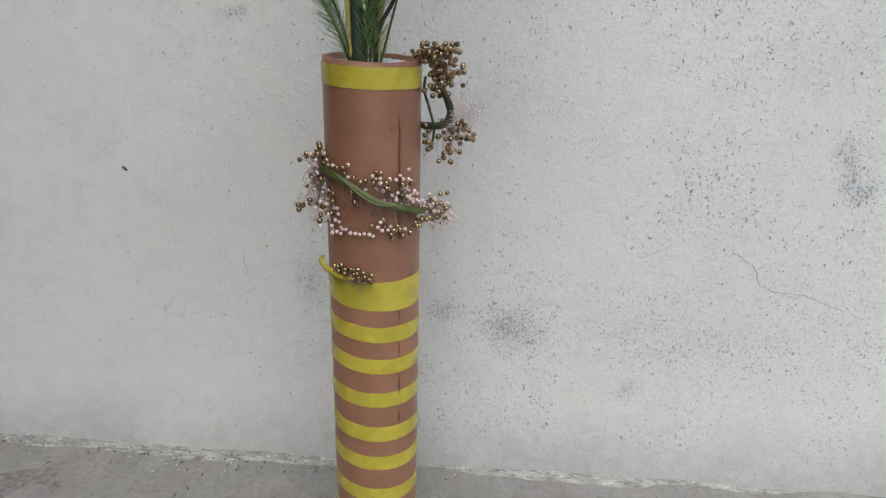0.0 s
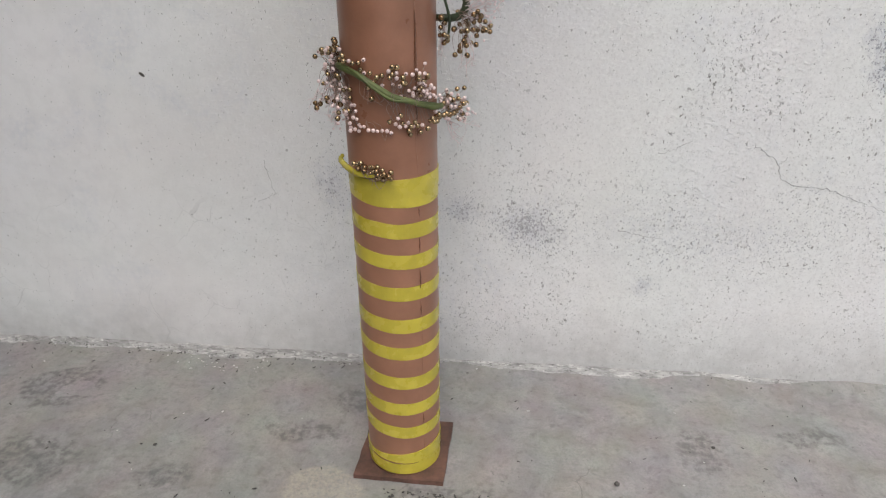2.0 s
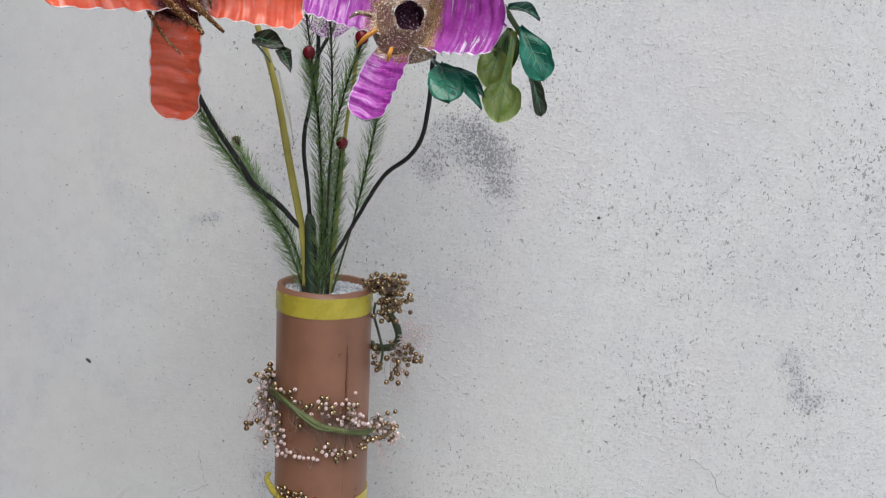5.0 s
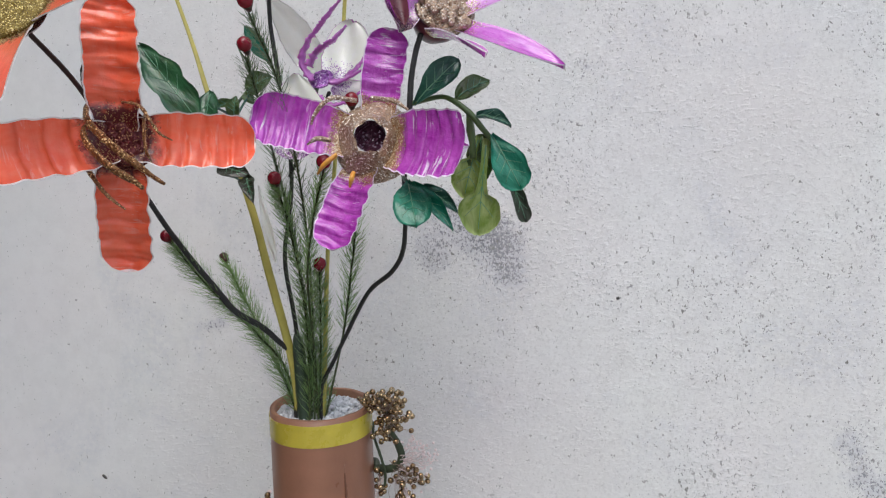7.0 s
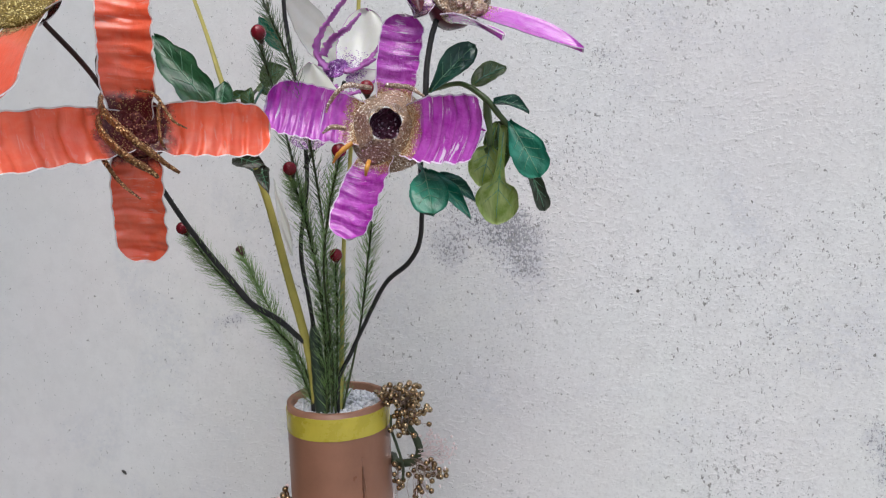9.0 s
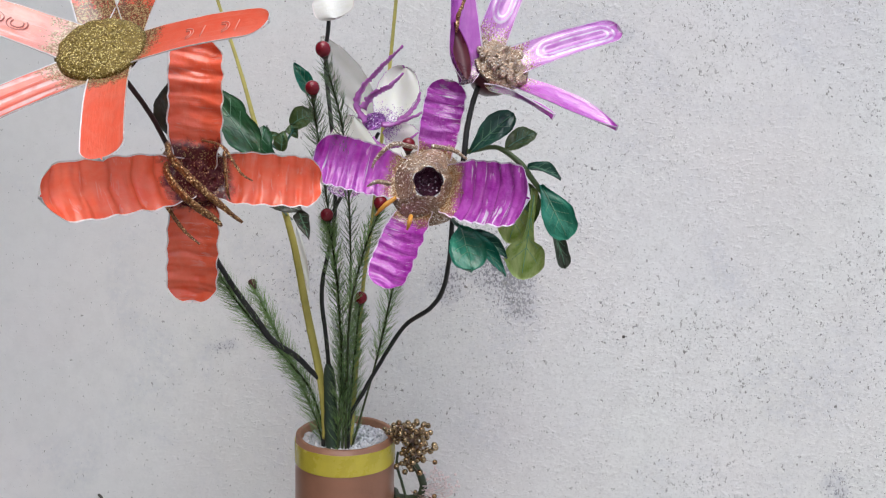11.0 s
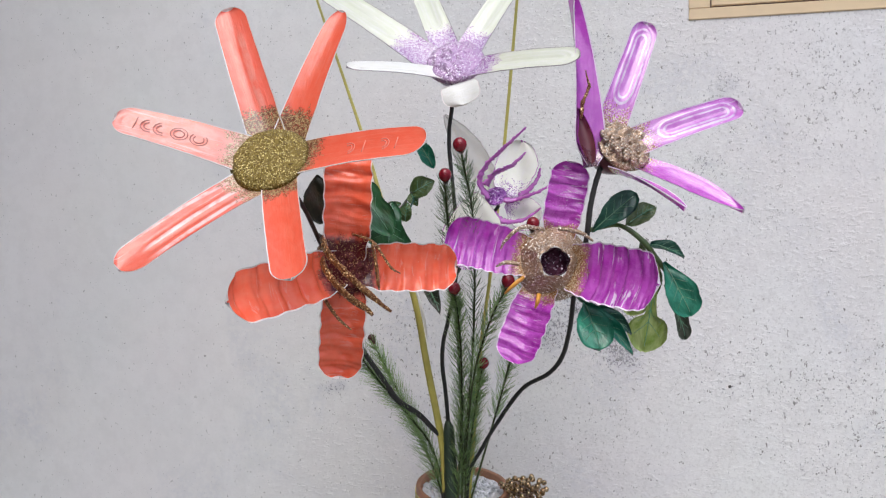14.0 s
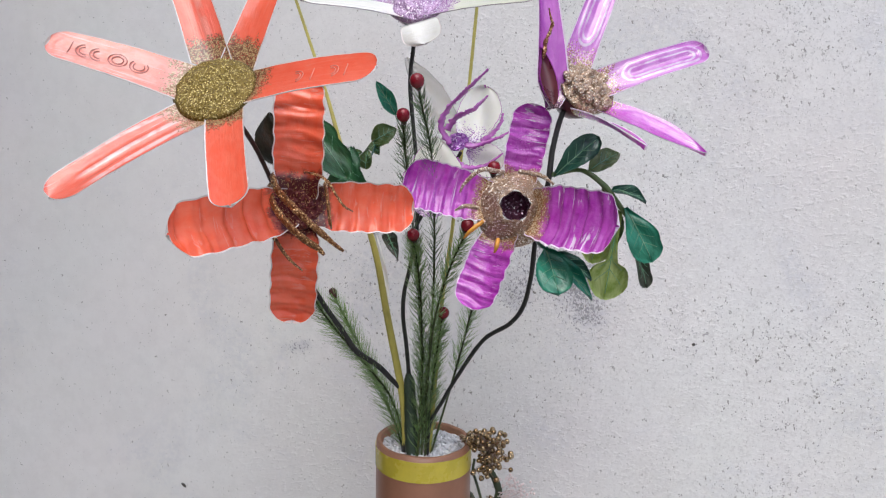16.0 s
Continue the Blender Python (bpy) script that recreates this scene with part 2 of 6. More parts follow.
def cove():
    """Broken plaster and dirt where the wall meets the ground."""
    m, t, p = material("dirty_plaster_cove", (0.36, 0.345, 0.33), 0.92, spec=0.2)
    v = coords(t, "Object", (1, 3, 3))
    n1 = noise_of(t, v, 24, 6, 0.7)
    n2 = noise_of(t, v, 90, 4, 0.65)
    base = mix(t, ramp(t, n1, [(0.40, grey(0)), (0.60, grey(1))]), (0.30, 0.29, 0.28), (0.52, 0.505, 0.49))
    base = mix(t, ramp(t, n2, [(0.54, grey(0)), (0.64, grey(0.7))]), base, (0.15, 0.145, 0.14))
    base = mix(t, ramp(t, noise_of(t, v, 50, 5, 0.7), [(0.56, grey(0)), (0.62, grey(0.9))]), base, (0.66, 0.645, 0.62))
    link(t, base, p.inputs["Base Color"])
    bump(t, p, maths(t, "ADD", n1, n2), 0.8, 0.005)
    return m


def painted(name, base, rough=0.45, vary=0.25, scale=30.0, relief=0.15, kind="Object"):
    m, t, p = material(name, base, rough)
    v = coords(t, kind)
    n1 = noise_of(t, v, scale, 5, 0.6)
    n2 = noise_of(t, v, scale * 7, 3, 0.6)
    dark = tuple(c * (1 - vary) for c in base)
    lite = tuple(min(1.0, c * (1 + vary * 0.6)) for c in base)
    col = mix(t, ramp(t, n1, [(0.3, grey(0)), (0.7, grey(1))]), dark, lite)
    link(t, col, p.inputs["Base Color"])
    r = node(t, "ShaderNodeMapRange", **{"From Min": 0.3, "From Max": 0.7, "To Min": max(0.05, rough - 0.1), "To Max": min(1, rough + 0.15)})
    link(t, n1, r.inputs["Value"])
    link(t, r.outputs[0], p.inputs["Roughness"])
    if relief:
        bump(t, p, maths(t, "ADD", n1, maths(t, "MULTIPLY", n2, 0.4)), relief, 0.002)
    return m


def petal_paint(name, deep, lite, streak_gloss=(0.95, 0.55, 0.5), amount=0.35, across=False, clear=0.25, tint=None, spark=None, ridge=None, see=0.0, relief=0.45, coat=1.0):
    """Brushed paint on thin clear plastic: streaks along (or across) the petal that partly paint in gloss highlights, a
    tinted root strewn with glitter, paint worn off the pressed ridges, and light that shines through.
    """
    m, t, p = material(name, deep, 0.2)
    uv = t.nodes.new("ShaderNodeTexCoord").outputs["UV"]
    info = t.nodes.new("ShaderNodeObjectInfo")
    comb = t.nodes.new("ShaderNodeCombineXYZ")
    link(t, maths(t, "MULTIPLY", info.outputs["Random"], 40.0), comb.inputs[2])

    def stretched(x, y):
        mp = t.nodes.new("ShaderNodeMapping")
        mp.inputs["Scale"].default_value = (x, y, 1)
        link(t, uv, mp.inputs["Vector"])
        add = t.nodes.new("ShaderNodeVectorMath")
        add.operation = "ADD"
        link(t, mp.outputs[0], add.inputs[0])
        link(t, comb.outputs[0], add.inputs[1])
        return add.outputs[0]

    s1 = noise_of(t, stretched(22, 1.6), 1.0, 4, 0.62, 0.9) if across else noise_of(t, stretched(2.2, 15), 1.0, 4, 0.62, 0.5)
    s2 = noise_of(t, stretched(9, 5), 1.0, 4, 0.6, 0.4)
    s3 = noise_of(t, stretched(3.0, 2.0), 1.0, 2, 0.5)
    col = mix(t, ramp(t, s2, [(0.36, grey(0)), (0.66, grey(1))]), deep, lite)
    # pale lines in the base colour: brush strokes, and gloss highlights painted in
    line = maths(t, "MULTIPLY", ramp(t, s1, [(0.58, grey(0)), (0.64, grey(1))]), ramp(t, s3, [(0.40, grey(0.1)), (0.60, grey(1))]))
    col = mix(t, maths(t, "MULTIPLY", line, amount), col, streak_gloss)
    sep = t.nodes.new("ShaderNodeSeparateXYZ")
    link(t, uv, sep.inputs[0])
    if ridge:
        x = maths(t, "DIVIDE", maths(t, "SUBTRACT", sep.outputs[0], 0.60), 0.36)
        x = maths(t, "DIVIDE", maths(t, "MAXIMUM", maths(t, "SUBTRACT", maths(t, "ABSOLUTE", x), 0.62), 0.0), 0.38)
        y = maths(t, "DIVIDE", maths(t, "SUBTRACT", sep.outputs[1], 0.5), 0.34)
        d = maths(t, "SQRT", maths(t, "ADD", maths(t, "MULTIPLY", x, x), maths(t, "MULTIPLY", y, y)))
        d = maths(t, "ADD", d, maths(t, "MULTIPLY", maths(t, "SUBTRACT", s3, 0.5), 0.10))
        worn = summed(t, [ramp(t, maths(t, "ABSOLUTE", maths(t, "SUBTRACT", d, at)), [(0.0, grey(1)), (0.06, grey(0.85)), (0.11, grey(0))]) for at in (0.46, 0.84)])
        if len(ridge) > 2:
            wave = maths(t, "SINE", maths(t, "ADD", maths(t, "MULTIPLY", maths(t, "SUBTRACT", sep.outputs[1], 0.5), ridge[2] * 2 * math.pi), maths(t, "MULTIPLY", s3, 1.2)))
            ends = maths(t, "ADD", sep.outputs[0], maths(t, "MULTIPLY", maths(t, "SUBTRACT", s2, 0.5), 0.3))
            worn = maths(t, "MULTIPLY", ramp(t, wave, [(0.55, grey(0)), (0.85, grey(1))]), maths(t, "MULTIPLY", ramp(t, ends, [(0.12, grey(0)), (0.22, grey(1))]), ramp(t, ends, [(0.74, grey(1)), (0.86, grey(0))])))
        col = mix(t, maths(t, "MULTIPLY", maths(t, "MULTIPLY", worn, ramp(t, s2, [(0.34, grey(0.25)), (0.55, grey(1))])), ridge[1]), col, ridge[0])
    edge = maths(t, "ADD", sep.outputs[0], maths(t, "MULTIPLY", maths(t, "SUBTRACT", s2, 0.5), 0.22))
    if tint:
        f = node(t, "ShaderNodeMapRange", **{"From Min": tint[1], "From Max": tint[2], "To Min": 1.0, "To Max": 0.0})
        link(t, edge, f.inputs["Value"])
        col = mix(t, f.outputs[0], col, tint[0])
    if spark:
        cells = node(t, "ShaderNodeTexVoronoi", Scale=1150.0)
        link(t, coords(t), cells.inputs["Vector"])
        rgb = t.nodes.new("ShaderNodeSeparateColor")
        link(t, cells.outputs["Color"], rgb.inputs[0])
        f = node(t, "ShaderNodeMapRange", **{"From Min": spark[2], "From Max": spark[3], "To Min": 0.92, "To Max": 0.0})
        link(t, edge, f.inputs["Value"])
        grain = maths(t, "GREATER_THAN", f.outputs[0], rgb.outputs[1])
        col = mix(t, grain, col, mix(t, ramp(t, rgb.outputs[0], [(0.45, grey(0)), (0.75, grey(1))]), spark[0], spark[1]))
    link(t, col, p.inputs["Base Color"])
    p.inputs["Coat Weight"].default_value = coat
    p.inputs["Coat Roughness"].default_value = 0.05
    p.inputs["Coat IOR"].default_value = 1.7
    bump(t, p, summed(t, [maths(t, "MULTIPLY", s1, 0.7), s2, s3]), relief, 0.003)
    tr = t.nodes.new("ShaderNodeBsdfTranslucent")
    link(t, col, tr.inputs["Color"])
    ms = t.nodes.new("ShaderNodeMixShader")
    ms.inputs[0].default_value = clear
    link(t, p.outputs[0], ms.inputs[1])
    link(t, tr.outputs[0], ms.inputs[2])
    last = ms.outputs[0]
    if see:
        tp = t.nodes.new("ShaderNodeBsdfTransparent")
        m2 = t.nodes.new("ShaderNodeMixShader")
        m2.inputs[0].default_value = see
        link(t, last, m2.inputs[1])
        link(t, tp.outputs[0], m2.inputs[2])
        last = m2.outputs[0]
    link(t, last, t.nodes["Material Output"].inputs["Surface"])
    return m


def glitter(name, a, b, c, scale=900.0, rough=0.35):
    m, t, p = material(name, a, rough, 0.4)
    v = coords(t)
    vor = node(t, "ShaderNodeTexVoronoi", Scale=scale)
    link(t, v, vor.inputs["Vector"])
    sep = t.nodes.new("ShaderNodeSeparateColor")
    link(t, vor.outputs["Color"], sep.inputs[0])
    col = ramp(t, sep.outputs[0], [(0.0, b), (0.55, a), (0.86, a), (0.93, c)])
    link(t, col, p.inputs["Base Color"])
    nm = t.nodes.new("ShaderNodeVectorMath")
    nm.operation = "SUBTRACT"
    link(t, vor.outputs["Color"], nm.inputs[0])
    nm.inputs[1].default_value = (0.5, 0.5, 0.5)
    sc = t.nodes.new("ShaderNodeVectorMath")
    sc.operation = "SCALE"
    sc.inputs["Scale"].default_value = 1.1
    link(t, nm.outputs[0], sc.inputs[0])
    geo = t.nodes.new("ShaderNodeNewGeometry")
    ad = t.nodes.new("ShaderNodeVectorMath")
    ad.operation = "ADD"
    link(t, geo.outputs["Normal"], ad.inputs[0])
    link(t, sc.outputs[0], ad.inputs[1])
    no = t.nodes.new("ShaderNodeVectorMath")
    no.operation = "NORMALIZE"
    link(t, ad.outputs[0], no.inputs[0])
    link(t, no.outputs[0], p.inputs["Normal"])
    return m


def leaf_paint(name, deep, lite):
    m, t, p = material(name, deep, 0.3)
    uv = t.nodes.new("ShaderNodeTexCoord").outputs["UV"]
    n = noise_of(t, uv, 3.5, 5, 0.6, 0.6)
    col = mix(t, ramp(t, n, [(0.35, grey(0)), (0.68, grey(1))]), deep, lite)
    link(t, col, p.inputs["Base Color"])
    bump(t, p, maths(t, "ADD", n, noise_of(t, uv, 12, 3)), 0.4, 0.003)
    p.inputs["Coat Weight"].default_value = 0.5
    p.inputs["Coat Roughness"].default_value = 0.12
    tr = t.nodes.new("ShaderNodeBsdfTranslucent")
    link(t, col, tr.inputs["Color"])
    ms = t.nodes.new("ShaderNodeMixShader")
    ms.inputs[0].default_value = 0.2
    link(t, p.outputs[0], ms.inputs[1])
    link(t, tr.outputs[0], ms.inputs[2])
    link(t, ms.outputs[0], t.nodes["Material Output"].inputs["Surface"])
    return m


PLASTER = plaster()
CONCRETE = concrete()
COVE = cove()
# dark colour for the added wall that holds light off the left
SIDE = painted("dark_blocker_wall", (0.07, 0.056, 0.05), 0.9, 0.3, 6, 0.3)
BROWN = painted("brown_tube_paint", (0.325, 0.155, 0.095), 0.36, 0.24, 15, 0.22)
BROWN_DARK = painted("dark_glue_seam", (0.17, 0.068, 0.036), 0.5, 0.3, 60, 0.3)
CUT_EDGE = painted("cut_tube_edge", (0.34, 0.17, 0.10), 0.7, 0.25, 60, 0.3)
BOARD = painted("brown_board", (0.13, 0.066, 0.048), 0.75, 0.6, 40, 0.6)
TAPE = painted("yellow_tape", (0.55, 0.455, 0.055), 0.24, 0.2, 26, 0.12)
STRAW = painted("yellow_straw", (0.50, 0.44, 0.10), 0.4, 0.2, 40, 0.1)
WIRE_BLACK = painted("black_wrapped_wire", (0.026, 0.026, 0.025), 0.45, 0.4, 90, 0.4)
WIRE_GREEN = painted("green_floral_tape", (0.04, 0.065, 0.04), 0.55, 0.35, 60, 0.4)
WIRE_BROWN = painted("brown_wire", (0.05, 0.022, 0.016), 0.5, 0.35, 60, 0.3)
VINE = painted("green_vine", (0.13, 0.155, 0.05), 0.5, 0.35, 40, 0.3)
VINE_DARK = painted("dark_vine", (0.04, 0.055, 0.025), 0.5, 0.35, 40, 0.3)
TWIG = painted("thin_twig", (0.28, 0.19, 0.15), 0.5, 0.3, 80, 0.0)
TWIG_PALE = painted("pale_fine_twig", (0.72, 0.60, 0.59), 0.5, 0.3, 80, 0.0)
NEEDLE = painted("green_needle", (0.23, 0.36, 0.125), 0.45, 0.35, 60, 0.0)
NEEDLE_DARK = painted("dark_needle", (0.12, 0.18, 0.085), 0.45, 0.35, 60, 0.0)
SPRIG = painted("sprig_stem", (0.055, 0.075, 0.025), 0.5, 0.35, 60, 0.2)
BERRY = painted("red_berry", (0.20, 0.008, 0.018), 0.16, 0.3, 80, 0.0)
BERRY_DARK = painted("dark_berry", (0.075, 0.03, 0.022), 0.35, 0.4, 120, 0.2)
PEARL = painted("pink_pearl", (0.80, 0.62, 0.59), 0.25, 0.15, 150, 0.0)
PEBBLE = painted("white_pebble", (0.74, 0.74, 0.76), 0.6, 0.3, 90, 0.3)
FRAME = painted("beige_frame_paint", (0.74, 0.575, 0.36), 0.5, 0.1, 12, 0.1)
FRAME_GAP = painted("brown_gap", (0.12, 0.07, 0.045), 0.6, 0.2, 30, 0.1)
ROOM = painted("dim_room", (0.20, 0.19, 0.19), 0.8, 0.1, 3, 0.0)
GRIT = painted("dark_grit", (0.085, 0.078, 0.07), 0.8, 0.4, 60, 0.2)
CHALK = painted("white_plaster_crumb", (0.62, 0.6, 0.57), 0.85, 0.2, 60, 0.2)
GOLD = painted("gold_bead", (0.45, 0.33, 0.19), 0.17, 0.35, 160, 0.1)
GOLD.node_tree.nodes["Principled BSDF"].inputs["Metallic"].default_value = 0.85
GOLD_DARK = painted("bronze_bead", (0.32, 0.21, 0.11), 0.16, 0.35, 160, 0.1)
GOLD_DARK.node_tree.nodes["Principled BSDF"].inputs["Metallic"].default_value = 0.8
HOLE = painted("bead_hole_shade", (0.02, 0.012, 0.008), 0.8, 0.2, 90, 0.0)
EDGE_WHITE = painted("cut_plastic_edge", (0.86, 0.80, 0.78), 0.2, 0.08, 60, 0.0)
EDGE_LILAC = painted("lilac_plastic_edge", (0.84, 0.70, 0.86), 0.2, 0.08, 60, 0.0)
EDGE_GREY = painted("grey_plastic_edge", (0.42, 0.37, 0.40), 0.3, 0.2, 60, 0.0)
BROWN_GOLD, PALE_GOLD = (0.34, 0.16, 0.06), (0.85, 0.68, 0.46)
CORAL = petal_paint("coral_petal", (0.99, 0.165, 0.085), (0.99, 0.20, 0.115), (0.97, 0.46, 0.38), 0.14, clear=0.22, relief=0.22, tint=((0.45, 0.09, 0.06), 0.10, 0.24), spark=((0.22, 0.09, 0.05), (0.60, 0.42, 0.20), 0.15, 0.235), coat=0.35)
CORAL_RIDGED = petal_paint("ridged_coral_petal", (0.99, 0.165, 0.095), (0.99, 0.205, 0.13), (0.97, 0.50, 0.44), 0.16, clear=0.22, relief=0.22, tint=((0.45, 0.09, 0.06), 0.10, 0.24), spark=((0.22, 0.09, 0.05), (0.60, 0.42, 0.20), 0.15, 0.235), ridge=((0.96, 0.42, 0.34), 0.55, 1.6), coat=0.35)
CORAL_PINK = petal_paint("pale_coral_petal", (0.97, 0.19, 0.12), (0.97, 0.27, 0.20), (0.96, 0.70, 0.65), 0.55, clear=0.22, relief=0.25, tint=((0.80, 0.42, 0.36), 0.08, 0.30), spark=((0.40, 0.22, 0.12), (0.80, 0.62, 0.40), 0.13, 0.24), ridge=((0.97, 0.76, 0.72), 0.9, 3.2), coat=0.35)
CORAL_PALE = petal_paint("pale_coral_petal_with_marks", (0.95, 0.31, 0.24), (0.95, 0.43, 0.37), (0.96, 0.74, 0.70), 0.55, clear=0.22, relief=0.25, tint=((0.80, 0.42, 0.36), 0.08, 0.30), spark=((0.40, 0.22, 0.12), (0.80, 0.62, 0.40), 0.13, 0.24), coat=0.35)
# the pale cross lines here are crease highlights put into the colour
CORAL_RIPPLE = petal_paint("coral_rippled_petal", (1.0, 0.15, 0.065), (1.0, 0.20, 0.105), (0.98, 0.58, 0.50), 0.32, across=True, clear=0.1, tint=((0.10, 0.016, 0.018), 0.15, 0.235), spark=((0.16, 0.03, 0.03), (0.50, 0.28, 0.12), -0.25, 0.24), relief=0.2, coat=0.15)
PURPLE = petal_paint("purple_petal", (0.60, 0.08, 0.62), (0.72, 0.18, 0.74), (0.86, 0.66, 0.90), 0.4, clear=0.16, tint=((0.40, 0.20, 0.14), 0.0, 0.12), spark=(BROWN_GOLD, PALE_GOLD, 0.05, 0.26))
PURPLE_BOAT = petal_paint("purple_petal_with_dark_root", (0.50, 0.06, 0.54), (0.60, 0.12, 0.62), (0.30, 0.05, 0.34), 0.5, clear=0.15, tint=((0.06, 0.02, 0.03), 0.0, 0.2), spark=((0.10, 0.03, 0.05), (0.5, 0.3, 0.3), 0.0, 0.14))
PURPLE_RIDGED = petal_paint("ridged_purple_petal", (0.62, 0.15, 0.66), (0.74, 0.30, 0.78), (0.88, 0.72, 0.92), 0.5, clear=0.2, tint=((0.48, 0.26, 0.16), 0.0, 0.14), spark=(BROWN_GOLD, (0.92, 0.8, 0.64), 0.06, 0.28), ridge=((0.92, 0.84, 0.95), 0.85))
# pale cross lines: brush strokes together with painted-in gloss
PURPLE_RIPPLE = petal_paint("purple_rippled_petal", (0.50, 0.045, 0.52), (0.64, 0.12, 0.66), (0.93, 0.76, 0.95), 0.9, across=True, clear=0.16, tint=((0.48, 0.24, 0.09), 0.10, 0.24), spark=(BROWN_GOLD, PALE_GOLD, 0.08, 0.24), relief=0.7, coat=0.6)
CREAM = petal_paint("cream_petal", (0.84, 0.87, 0.72), (0.88, 0.90, 0.79), (0.9, 0.9, 0.86), 0.2, clear=0.25, relief=0.15, tint=((0.62, 0.46, 0.66), 0.18, 0.30), spark=((0.42, 0.20, 0.50), (0.88, 0.82, 0.92), 0.20, 0.31), ridge=((0.92, 0.92, 0.88), 0.5), coat=0.5)
CREAM_CLEAR = petal_paint("milky_petal", (0.86, 0.86, 0.80), (0.89, 0.89, 0.86), (0.93, 0.93, 0.92), 0.4, clear=0.05, relief=0.1, coat=0.1)
CREAM_LILAC = petal_paint("milky_petal_with_purple_root", (0.92, 0.94, 0.83), (0.94, 0.95, 0.88), (0.95, 0.95, 0.93), 0.4, clear=0.05, relief=0.1, tint=((0.62, 0.42, 0.68), 0.0, 0.22), spark=((0.30, 0.10, 0.40), (0.90, 0.78, 0.94), -0.05, 0.42), coat=0.1)
MILKY_GREY = petal_paint("grey_milky_petal", (0.84, 0.83, 0.73), (0.88, 0.87, 0.79), (0.9, 0.89, 0.85), 0.3, clear=0.2, see=0.66, coat=0.4)
GLIT_GOLD = glitter("gold_glitter", (0.25, 0.18, 0.035), (0.10, 0.055, 0.012), (0.80, 0.68, 0.30), 1500, 0.5)
GLIT_ROSE = glitter("rose_gold_glitter", (0.52, 0.38, 0.27), (0.24, 0.14, 0.08), (0.97, 0.92, 0.84), 1000)
GLIT_NECK = glitter("brown_gold_neck_glitter", (0.50, 0.36, 0.25), (0.24, 0.13, 0.07), (0.97, 0.92, 0.84), 900)
GLIT_LILAC = glitter("lilac_glitter", (0.56, 0.40, 0.60), (0.36, 0.18, 0.42), (0.95, 0.92, 0.97), 1200)
GLIT_BROWN = glitter("brown_gold_glitter", (0.30, 0.14, 0.05), (0.10, 0.025, 0.012), (0.90, 0.62, 0.28), 1000)
GLIT_RED = glitter("dark_red_cup_glitter", (0.13, 0.02, 0.022), (0.10, 0.014, 0.016), (0.50, 0.24, 0.12), 900, 0.4)
GLIT_VIOLET = glitter("violet_glitter", (0.36, 0.12, 0.46), (0.17, 0.04, 0.25), (0.85, 0.72, 0.92), 800)
GLIT_HOLE = glitter("dark_plum_glitter", (0.09, 0.022, 0.05), (0.03, 0.008, 0.016), (0.45, 0.34, 0.42), 700)
PURPLE_WIRE = petal_paint("purple_filament", (0.50, 0.10, 0.52), (0.64, 0.22, 0.66), (0.8, 0.62, 0.85), 0.6, clear=0.15)
ORANGE = painted("orange_filament", (0.70, 0.32, 0.04), 0.35, 0.3, 90, 0.1)
EMBOSS = painted("embossed_plastic", (0.95, 0.36, 0.27), 0.2, 0.1, 60, 0.0)
EMBOSS_DEEP = painted("deep_embossed_plastic", (0.62, 0.22, 0.18), 0.25, 0.1, 60, 0.0)
DARK_RED = petal_paint("dark_red_cup", (0.14, 0.012, 0.010), (0.26, 0.03, 0.02), (0.4, 0.1, 0.07), 0.3, clear=0.1)
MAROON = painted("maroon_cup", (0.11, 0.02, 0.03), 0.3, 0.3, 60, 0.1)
LEAF_TEAL = leaf_paint("teal_leaf", (0.012, 0.17, 0.098), (0.04, 0.30, 0.185))
LEAF_DARK = leaf_paint("dark_green_leaf", (0.014, 0.085, 0.055), (0.045, 0.15, 0.105))
LEAF_OLIVE = leaf_paint("olive_leaf", (0.075, 0.135, 0.035), (0.16, 0.23, 0.08))
LEAF_IVY = leaf_paint("ivy_leaf", (0.02, 0.085, 0.035), (0.06, 0.21, 0.085))
LEAF_LIME = leaf_paint("lime_leaf", (0.23, 0.35, 0.05), (0.55, 0.65, 0.26))
LEAF_GREY = leaf_paint("grey_green_leaf", (0.05, 0.07, 0.045), (0.10, 0.115, 0.08))
LEAF_BROWN = leaf_paint("brown_green_leaf", (0.022, 0.026, 0.014), (0.05, 0.052, 0.028))
LEAF_VEIN = painted("leaf_vein", (0.15, 0.34, 0.20), 0.35, 0.2, 60, 0.0)
GLASS, gt, gp = material("window_glass", (0.8, 0.85, 0.85), 0.03)
gp.inputs["Transmission Weight"].default_value = 1.0
gp.inputs["IOR"].default_value = 1.45


# ---- mesh helpers ----
def mesh_of(name, verts, faces, mats, index=None, smooth=True, uv=None):
    me = bpy.data.meshes.new(name)
    me.from_pydata([tuple(v) for v in verts], [], faces)
    for m in mats if isinstance(mats, (list, tuple)) else [mats]:
        me.materials.append(m)
    if index is not None:
        me.polygons.foreach_set("material_index", index)
    me.polygons.foreach_set("use_smooth", [smooth] * len(me.polygons))
    if uv is not None:
        layer = me.uv_layers.new(name="UVMap")
        for loop in me.loops:
            layer.data[loop.index].uv = uv[loop.vertex_index]
    me.update()
    return me


def put(name, me, parent=None, label=""):
    ob = new(name, me)
    if parent is not None:
        ob.parent = parent
    return tagged(ob, label)


def part(name, bm, mat, parent, label="", smooth=True):
    me = bpy.data.meshes.new(name)
    bm.to_mesh(me)
    bm.free()
    me.materials.append(mat)
    me.polygons.foreach_set("use_smooth", [smooth] * len(me.polygons))
    return put(name, me, parent, label)


